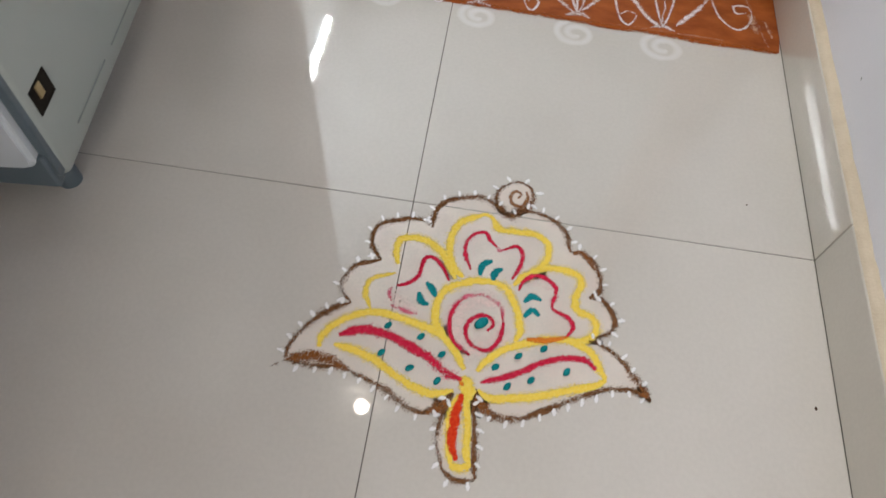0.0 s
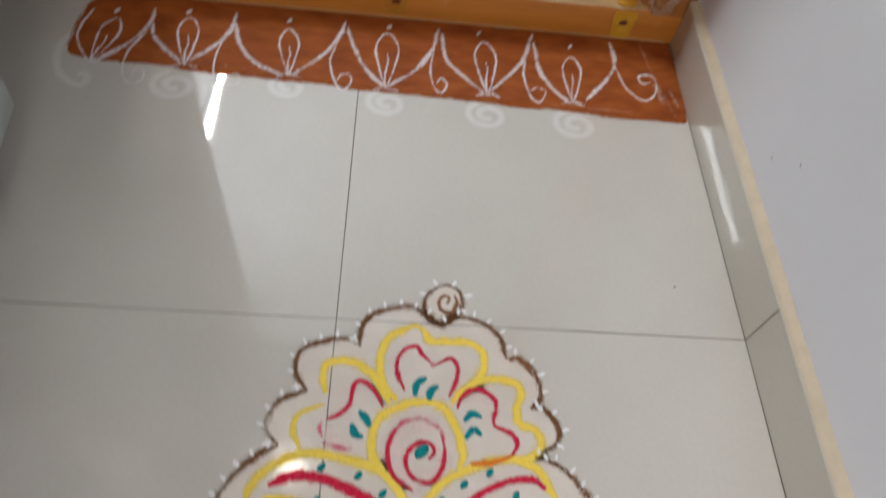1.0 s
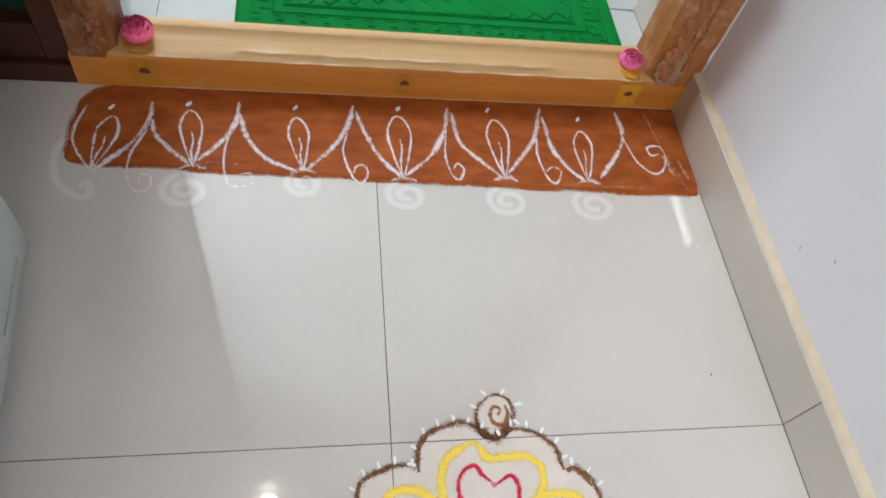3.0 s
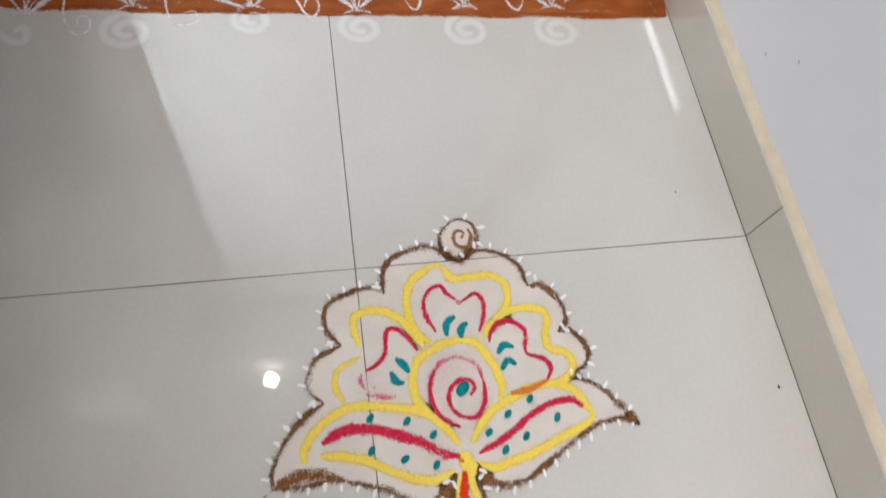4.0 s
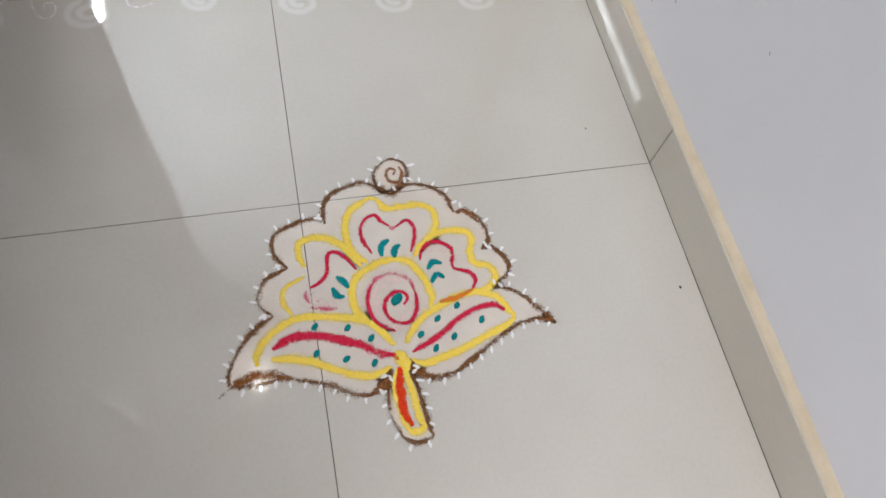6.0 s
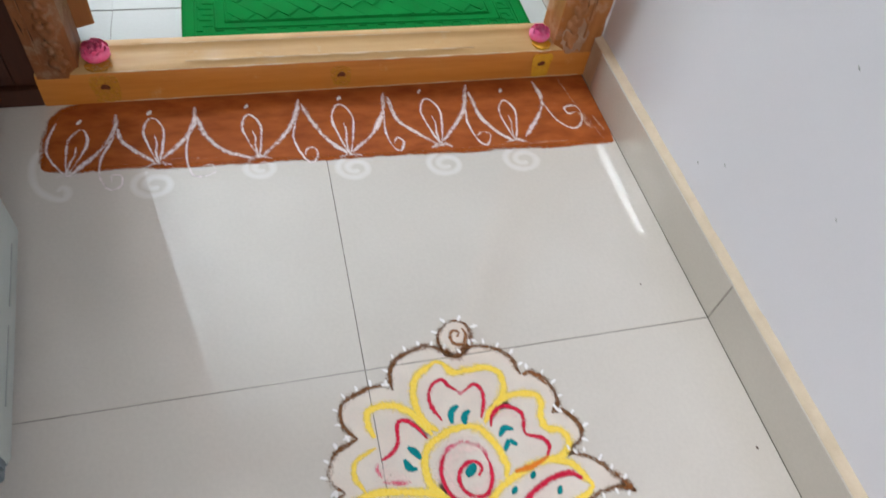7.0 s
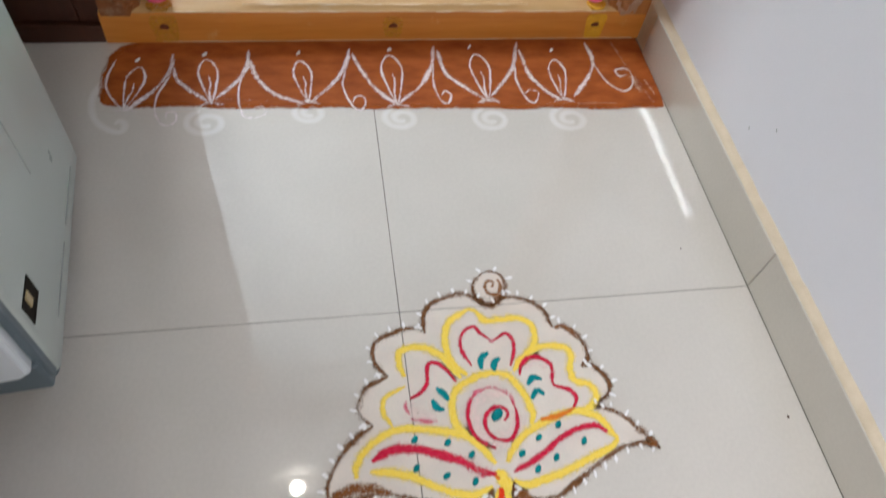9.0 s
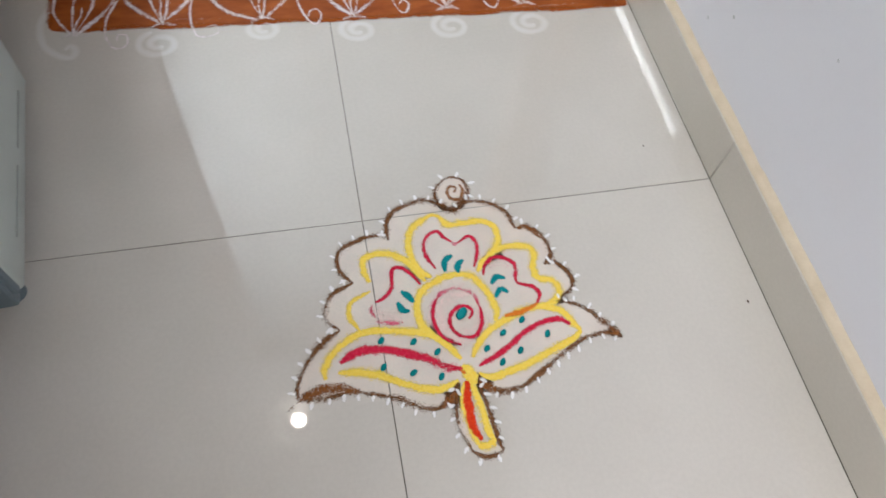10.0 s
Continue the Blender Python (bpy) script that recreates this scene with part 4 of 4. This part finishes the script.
draw("brown_outline", "brown", SWIRL, 0.0066, 0.86, 0.0006, vary=0.6)
draw("loose_brown_powder", "brown_grains", SWIRL, 0.0140, 0.88, 0.0003, vary=0.5)
tan_line([(-0.445, 0.033), (-0.440, 0.041), (-0.448, 0.046), (-0.456, 0.036), (-0.453, 0.023), (-0.440, 0.019), (-0.430, 0.034), (-0.433, 0.048)], 0.0068)
draw("brown_shading", "brown_grains", [(-0.482, 0.014), (-0.466, 0.008), (-0.452, -0.001), (-0.440, 0.010), (-0.428, 0.012)], 0.026, 0.95, 0.0004)
draw("brown_shading", "rust", [(-0.357, -0.051), (-0.345, -0.047), (-0.334, -0.056), (-0.324, -0.073)], 0.0125, 0.96, 0.0007)
draw("brown_shading", "rust", [(-0.262, -0.236), (-0.252, -0.250), (-0.264, -0.249)], 0.0125, 0.85, 0.0006)
draw("pink_dusting", "blush", [(-0.455, -0.150), (-0.485, -0.146), (-0.512, -0.170), (-0.510, -0.205), (-0.482, -0.222), (-0.452, -0.205), (-0.448, -0.172)], 0.030, 0.95, 0.0002)
draw("pink_dusting", "blush", [(-0.600, -0.150), (-0.596, -0.172), (-0.565, -0.176)], 0.026, 0.9, 0.0002)
draw("pink_dusting", "blush", [(-0.424, -0.112), (-0.402, -0.100), (-0.384, -0.114)], 0.024, 0.9, 0.0002)


def filling(runs):
    """A flat dusting inside the given outlines, drawn end to end."""
    ring = []
    for run in runs:
        for p in spline(run, 0.006):
            if not ring or (p - ring[-1]).length > 0.003:
                ring.append(p)
    if (ring[0] - ring[-1]).length < 0.003:
        ring.pop()
    bm = bmesh.new()
    face = bm.faces.new([bm.verts.new((p.x, p.y, 0.00012)) for p in ring])
    if face.normal.z < 0:
        face.normal_flip()
    bmesh.ops.triangulate(bm, faces=bm.faces[:])
    for axis, place in ((0, -0.6), (1, 0.0)):
        for off in (-0.0008, 0.0008):
            co, no = Vector((0, 0, 0)), Vector((0, 0, 0))
            co[axis], no[axis] = place + off, 1.0
            bmesh.ops.bisect_plane(bm, geom=bm.verts[:] + bm.edges[:] + bm.faces[:], plane_co=co, plane_no=no)
        slit = [f for f in bm.faces if abs(f.calc_center_median()[axis] - place) < 0.0008]
        bmesh.ops.delete(bm, geom=slit, context="FACES")
    part("cream_fill", bm, CREAM_FILL, rangoli, "thin cream powder inside the outline")


filling(LIPS[0:9] + LIPS[12:13])
filling(LIPS[9:12])
filling([SWIRL])
yellow_line([(-0.510, -0.116), (-0.528, -0.099), (-0.536, -0.062), (-0.529, -0.032), (-0.514, -0.017), (-0.492, -0.005)])
yellow_line([(-0.479, -0.008), (-0.469, -0.026), (-0.445, -0.027), (-0.416, -0.027), (-0.396, -0.038), (-0.393, -0.062), (-0.404, -0.083), (-0.423, -0.100), (-0.439, -0.116)])
yellow_faint([(-0.500, -0.010), (-0.489, -0.005), (-0.478, -0.011), (-0.469, -0.026)])
yellow_line([(-0.604, -0.110), (-0.611, -0.085), (-0.607, -0.069), (-0.587, -0.063), (-0.566, -0.066), (-0.543, -0.083), (-0.527, -0.108), (-0.521, -0.121)])
yellow_line([(-0.423, -0.100), (-0.400, -0.083), (-0.368, -0.080), (-0.347, -0.087), (-0.344, -0.100), (-0.351, -0.124), (-0.347, -0.141), (-0.329, -0.148), (-0.320, -0.162), (-0.328, -0.181), (-0.355, -0.190)])
yellow_line([(-0.519, -0.214), (-0.539, -0.190), (-0.540, -0.160), (-0.528, -0.136), (-0.490, -0.118), (-0.453, -0.121), (-0.434, -0.147), (-0.424, -0.184), (-0.430, -0.202)])
yellow_line([(-0.685, -0.251), (-0.685, -0.235), (-0.673, -0.217), (-0.654, -0.201), (-0.625, -0.189), (-0.594, -0.191), (-0.561, -0.198), (-0.533, -0.206), (-0.512, -0.223), (-0.492, -0.252)])
yellow_line([(-0.667, -0.244), (-0.644, -0.247), (-0.612, -0.256), (-0.579, -0.274), (-0.547, -0.288), (-0.525, -0.290), (-0.502, -0.283)])
yellow_line([(-0.475, -0.252), (-0.465, -0.236), (-0.444, -0.216), (-0.415, -0.202), (-0.378, -0.190), (-0.355, -0.189), (-0.327, -0.201), (-0.316, -0.220), (-0.306, -0.236)])
yellow_line([(-0.306, -0.236), (-0.322, -0.248), (-0.352, -0.258), (-0.395, -0.273), (-0.431, -0.282), (-0.458, -0.285), (-0.471, -0.276)])
yellow_line([(-0.495, -0.286), (-0.501, -0.314), (-0.499, -0.346), (-0.494, -0.375)])
yellow_line([(-0.488, -0.282), (-0.479, -0.322), (-0.477, -0.357), (-0.471, -0.373)])
yellow_line([(-0.495, -0.376), (-0.481, -0.378), (-0.469, -0.371)])
draw("yellow_line", "yellow", [(-0.494, -0.262), (-0.484, -0.276), (-0.480, -0.292)], 0.017, 1.0, 0.0006)
draw("orange_line", "orange", [(-0.497, -0.268), (-0.490, -0.274)], 0.008, 0.8, 0.0009)
yellow_faint([(-0.629, -0.186), (-0.640, -0.164), (-0.640, -0.146), (-0.629, -0.135), (-0.605, -0.125)])
red_line([(-0.663, -0.230), (-0.635, -0.217), (-0.604, -0.219), (-0.572, -0.229), (-0.539, -0.244), (-0.514, -0.260), (-0.493, -0.266)], 0.0122)
red_line([(-0.469, -0.266), (-0.448, -0.258), (-0.419, -0.244), (-0.391, -0.226), (-0.361, -0.215), (-0.335, -0.213), (-0.319, -0.224)], 0.0085)
draw("scarlet_line", "scarlet", [(-0.491, -0.285), (-0.496, -0.317), (-0.496, -0.346), (-0.488, -0.370)], 0.0105, 1.0, 0.0007)
red_line([(-0.501, -0.102), (-0.512, -0.077), (-0.512, -0.058), (-0.503, -0.042), (-0.487, -0.036), (-0.479, -0.048), (-0.468, -0.058)], 0.006)
red_line([(-0.459, -0.062), (-0.439, -0.052), (-0.430, -0.063), (-0.431, -0.082), (-0.442, -0.108)], 0.006)
red_line([(-0.529, -0.125), (-0.540, -0.106), (-0.554, -0.092), (-0.566, -0.092), (-0.570, -0.106), (-0.573, -0.125), (-0.587, -0.139), (-0.600, -0.144)], 0.006)
red_line([(-0.431, -0.124), (-0.426, -0.110), (-0.415, -0.099), (-0.399, -0.096), (-0.382, -0.107), (-0.378, -0.119), (-0.383, -0.142), (-0.372, -0.149), (-0.358, -0.156), (-0.352, -0.169), (-0.360, -0.183)], 0.0065)
red_line([(-0.468, -0.192), (-0.461, -0.182), (-0.467, -0.171), (-0.480, -0.171), (-0.493, -0.181), (-0.497, -0.200), (-0.486, -0.216), (-0.465, -0.220), (-0.451, -0.203), (-0.447, -0.175)], 0.006)
red_faint([(-0.603, -0.168), (-0.609, -0.158), (-0.606, -0.147)])
red_faint([(-0.603, -0.175), (-0.584, -0.180), (-0.565, -0.183)])
draw("red_line", "red", [(-0.452, -0.160), (-0.447, -0.185), (-0.452, -0.206), (-0.466, -0.222)], 0.0034, 0.9, 0.0006)
red_line([(-0.505, -0.148), (-0.516, -0.164), (-0.520, -0.184), (-0.516, -0.206), (-0.505, -0.221), (-0.487, -0.231)], 0.0046)
red_faint([(-0.468, -0.058), (-0.464, -0.063), (-0.459, -0.062)])
red_faint([(-0.447, -0.175), (-0.454, -0.153), (-0.475, -0.140), (-0.495, -0.142), (-0.513, -0.156), (-0.520, -0.178), (-0.519, -0.202), (-0.508, -0.217), (-0.488, -0.230)])
orange_line([(-0.360, -0.183), (-0.385, -0.193), (-0.414, -0.196)])
teal_line([(-0.487, -0.109), (-0.485, -0.091), (-0.472, -0.082)])
teal_line([(-0.468, -0.114), (-0.466, -0.100), (-0.456, -0.093)])
teal_line([(-0.560, -0.132), (-0.551, -0.141), (-0.544, -0.153)])
teal_line([(-0.568, -0.149), (-0.562, -0.163), (-0.552, -0.166)])
teal_line([(-0.422, -0.141), (-0.411, -0.130), (-0.398, -0.134)])
teal_line([(-0.420, -0.164), (-0.410, -0.151), (-0.399, -0.158)])
teal_dot(-0.477, -0.182, .0085)
teal_dot(-0.601, -0.206, .0048)
teal_dot(-0.555, -0.215, .0048)
teal_dot(-0.524, -0.236, .0048)
teal_dot(-0.603, -0.246, .0048)
teal_dot(-0.563, -0.261, .0048)
teal_dot(-0.525, -0.273, .0048)
teal_dot(-0.452, -0.242, .0048)
teal_dot(-0.423, -0.222, .0048)
teal_dot(-0.390, -0.206, .0048)
teal_dot(-0.434, -0.266, .0048)
teal_dot(-0.404, -0.253, .0048)
teal_dot(-0.358, -0.234, .0048)

# white dashes that stand out from the outline
MID = Vector((-0.475, -0.16, 0))
for index, points in enumerate(LIPS[:13] + [SWIRL[2:8]]):
    line = spline(points)
    since = 0.012
    for a, b in zip(line, line[1:]):
        since += (b - a).length
        if since < 0.0190 or (a - line[0]).length < 0.007 or (a - line[-1]).length < 0.007:
            continue
        since = 0.0
        d = (b - a).normalized()
        nor = Vector((-d.y, d.x, 0))
        if index == 13:
            out = nor if nor.dot(a - Vector((-0.449, 0.03, 0))) > 0 else -nor
        elif index < 8:
            out = nor if nor.dot(a - MID) > 0 else -nor
            out = (out + Vector((0, 0.35, 0))).normalized()
        elif index in (8, 12):
            out = nor if nor.y < 0 else -nor
            out = (out + Vector((-0.35, -0.5, 0))).normalized()
        else:
            out = nor if nor.dot(a - Vector((-0.487, -0.33, 0))) > 0 else -nor
            out = (out + Vector((0, -0.6, 0))).normalized()
        p = a + out * random.uniform(0.001, 0.004)
        q = p + out * random.uniform(0.0085, 0.0115) + Vector((random.uniform(-0.002, 0.002), 0, 0))
        part("white_dash", ribbon([(p.x, p.y), ((p.x + q.x) / 2, (p.y + q.y) / 2 + 0.0005), (q.x, q.y)], 0.0058, 1.05, base=0.0007, taper=True), POWDER["white"], rangoli, smooth=True)

kolam = thing("border_kolam", "white flour border pattern of leaves and curls on the red band", "floor drawing")


def chalk(name, points, width, density, kind="chalk"):
    part(name, ribbon(points, width, density, height=0.00012, base=0.0012, vary=0.35), POWDER[kind], kolam, smooth=True)


def petal(base, tip, dot):
    b, t = Vector((*base, 0)), Vector((*tip, 0))
    axis = t - b
    side = Vector((-axis.y, axis.x, 0)) * 0.145
    loop = [b, b + axis * 0.35 + side * 0.62, b + axis * 0.72 + side, b + axis * 0.95 + side * 0.5, t, b + axis * 0.93 - side * 0.55, b + axis * 0.70 - side, b + axis * 0.33 - side * 0.6, b]
    chalk("petal", [(p.x, p.y) for p in loop], 0.0056, 0.95)
    inner = [b, b + axis * 0.25 + side * 0.1, b + axis * 0.45 - side * 0.12, b + axis * 0.62]
    chalk("petal_vein", [(p.x, p.y) for p in inner], 0.0055, 0.9)
    chalk("smudge", [(b.x - 0.022, b.y - 0.004), (b.x, b.y + 0.004), (b.x + 0.022, b.y - 0.004)], 0.014, 0.74)
    chalk("dot", [(dot[0] - 0.004, dot[1] - 0.006), dot, (dot[0] + 0.003, dot[1] + 0.006)], 0.0062, 1.05, "white")


def thick_arc(points):
    chalk("arc", points, 0.0112, 0.90)


def thin_arc(points):
    chalk("curl", points, 0.0060, 0.92)


def faint_line(points):
    """Chalk on the red band, a wiped film where the line runs on over the tile."""
    runs = []
    for p in spline(points, 0.005):
        off = p.x < -1.095 or p.y < 0.474 - 0.042 * max(0.0, p.x + 1.092) ** 0.8
        if runs and runs[-1][0] == off:
            runs[-1][1].append((p.x, p.y))
        else:
            tail = runs[-1][1][-1:] if runs else []
            runs.append((off, tail + [(p.x, p.y)]))
    for off, run in runs:
        if len(run) < 3:
            continue
        if off:
            part("faint_curl", ribbon(run, 0.0088, 1.0, height=0.00004, base=0.0008, vary=0.2), FILM, kolam, smooth=True)
        else:
            chalk("curl", run, 0.0060, 0.78)


def faint_arc(points):
    faint_line(points)


def faint_curl(x, y, r):
    faint_line([(x + r * (1 - k / 20) * math.cos(1.9 + k * 0.62), y + r * (1 - k / 20) * 0.85 * math.sin(1.9 + k * 0.62)) for k in range(17)])


petal((-1.055, 0.460), (-1.038, 0.576), (-1.044, 0.598))
petal((-0.901, 0.472), (-0.916, 0.596), (-0.920, 0.612))
petal((-0.723, 0.469), (-0.736, 0.588), (-0.738, 0.613))
petal((-0.553, 0.456), (-0.555, 0.601), (-0.553, 0.620))
petal((-0.370, 0.462), (-0.372, 0.601), (-0.382, 0.626))
petal((-0.214, 0.459), (-0.205, 0.580), (-0.204, 0.612))
thick_arc([(-0.980, 0.613), (-0.982, 0.565), (-1.006, 0.515), (-1.047, 0.465)])
thick_arc([(-0.836, 0.622), (-0.839, 0.572), (-0.860, 0.528), (-0.895, 0.486)])
thick_arc([(-0.635, 0.624), (-0.649, 0.567), (-0.679, 0.515), (-0.718, 0.472)])
thick_arc([(-0.459, 0.628), (-0.472, 0.567), (-0.503, 0.508), (-0.547, 0.465)])
thick_arc([(-0.277, 0.638), (-0.301, 0.560), (-0.337, 0.507), (-0.363, 0.475)])
thick_arc([(-0.123, 0.635), (-0.120, 0.576), (-0.140, 0.532), (-0.189, 0.469)])
thick_arc([(-0.975, 0.572), (-0.969, 0.544), (-0.944, 0.511), (-0.909, 0.479)])
thick_arc([(-0.833, 0.594), (-0.820, 0.544), (-0.788, 0.497), (-0.737, 0.469)])
thick_arc([(-0.631, 0.610), (-0.617, 0.561), (-0.592, 0.504), (-0.558, 0.462)])
thick_arc([(-0.454, 0.615), (-0.445, 0.546), (-0.413, 0.504), (-0.380, 0.470)])
thick_arc([(-0.276, 0.616), (-0.270, 0.539), (-0.246, 0.489), (-0.219, 0.459)])
thin_arc([(-0.121, 0.563), (-0.106, 0.508), (-0.079, 0.482), (-0.057, 0.495), (-0.045, 0.525), (-0.053, 0.549), (-0.078, 0.545), (-0.074, 0.527), (-0.056, 0.531)])
thin_arc([(-0.981, 0.551), (-0.999, 0.502), (-1.002, 0.469), (-0.995, 0.437), (-0.980, 0.419), (-0.963, 0.429), (-0.965, 0.451), (-0.980, 0.454), (-0.980, 0.438)])
thin_arc([(-0.847, 0.550), (-0.853, 0.508), (-0.850, 0.461), (-0.840, 0.436), (-0.821, 0.434), (-0.803, 0.443), (-0.809, 0.461), (-0.825, 0.459)])
thin_arc([(-0.647, 0.559), (-0.655, 0.516), (-0.644, 0.468), (-0.628, 0.445), (-0.615, 0.462), (-0.618, 0.483), (-0.633, 0.482), (-0.638, 0.467)])
thin_arc([(-0.467, 0.575), (-0.474, 0.516), (-0.467, 0.471), (-0.453, 0.458), (-0.444, 0.482), (-0.454, 0.494), (-0.463, 0.480)])
thin_arc([(-0.295, 0.560), (-0.301, 0.523), (-0.293, 0.473), (-0.277, 0.454), (-0.263, 0.481), (-0.277, 0.492), (-0.292, 0.480)])
thin_arc([(-1.083, 0.599), (-1.094, 0.552), (-1.089, 0.511), (-1.060, 0.464)])
faint_arc([(-1.097, 0.545), (-1.113, 0.497), (-1.105, 0.446), (-1.081, 0.416), (-1.057, 0.407), (-1.049, 0.423), (-1.059, 0.435), (-1.067, 0.426)])
faint_curl(-0.908, 0.424, 0.040)
faint_curl(-0.721, 0.442, 0.032)
faint_curl(-0.549, 0.422, 0.036)
faint_curl(-0.372, 0.413, 0.038)
faint_curl(-0.214, 0.407, 0.040)

# ---- floor and skirting tiles ----
def plate(w, d, h, b):
    bm = bmesh.new()
    low = [bm.verts.new(p) for p in ((0, 0, -h), (w, 0, -h), (w, d, -h), (0, d, -h))]
    mid = [bm.verts.new(p) for p in ((0, 0, -b), (w, 0, -b), (w, d, -b), (0, d, -b))]
    up = [bm.verts.new(p) for p in ((b, b, 0), (w - b, b, 0), (w - b, d - b, 0), (b, d - b, 0))]
    bm.faces.new(up)
    for a, c in ((low, mid), (mid, up)):
        for k in range(4):
            bm.faces.new((a[k], a[(k + 1) % 4], c[(k + 1) % 4], c[k]))
    me = bpy.data.meshes.new("tile")
    bm.to_mesh(me)
    bm.free()
    return me


def lay(parent, material, x0, x1, xs, y0, y1, ys, size=0.6, gap=0.0014):
    shared = {}
    for i in range(int((x0 - xs) // size) - 1, int((x1 - xs) // size) + 2):
        for j in range(int((y0 - ys) // size) - 1, int((y1 - ys) // size) + 2):
            a, b = max(x0, xs + i * size), min(x1, xs + (i + 1) * size)
            c, d = max(y0, ys + j * size), min(y1, ys + (j + 1) * size)
            if b - a < 0.01 or d - c < 0.01:
                continue
            shape = (round(b - a - gap, 4), round(d - c - gap, 4))
            if shape not in shared:
                shared[shape] = plate(*shape, 0.0014, 0.0004)
                shared[shape].materials.append(material)
            ob = new("tile", shared[shape])
            ob.parent = parent
            ob.location = (a + gap / 2, c + gap / 2, 0)


lay(floor, TILE, X_LEFT, 0.0, 0.0, Y_BACK, 0.0, 0.0)
lay(floor, TILE, X_LEFT, -0.6, -1.8, 0.0, Y_DOOR + 0.1, 0.0, 1.2)
lay(floor, TILE, -0.6, 0.0, -0.6, 0.0, Y_DOOR + 0.1, 0.0, 1.2)
lay(floor, TILE_OUT, -3.0, 0.0, -1.0, Y_DOOR + 0.101, 0.948, 0.348)
lay(veranda, TILE_OUT, -1.9, 3.2, -1.0, 0.951, 4.3, 0.948, gap=0.001)
for k in range(7):
    y0, y1 = max(Y_BACK, -3.6 + 0.6 * k), min(Y_DOOR - 0.001, -3.0 + 0.6 * k)
    if y1 - y0 < 0.02:
        continue
    part("skirting_tile", box((0.0, y0 + 0.0008, 0.0004), (0.006, y1 - 0.0008, 0.0975), 0.0008, 1), SKIRT, skirting)

# grit on the tiles
for x, y, size in ((-0.093, 0.084, 0.0015), (-0.030, -0.232, 0.0022)):
    bm = bmesh.new()
    bmesh.ops.create_icosphere(bm, subdivisions=1, radius=size)
    for v in bm.verts:
        v.co = Vector((x + v.co.x, y + 1.4 * v.co.y, 0.0002 + max(0.0, v.co.z * 0.5)))
    tagged(link_mesh("grit", bm, HOLE), "tiny dark crumb of dirt on the floor tile", "dirt", "crumbs on the floor")
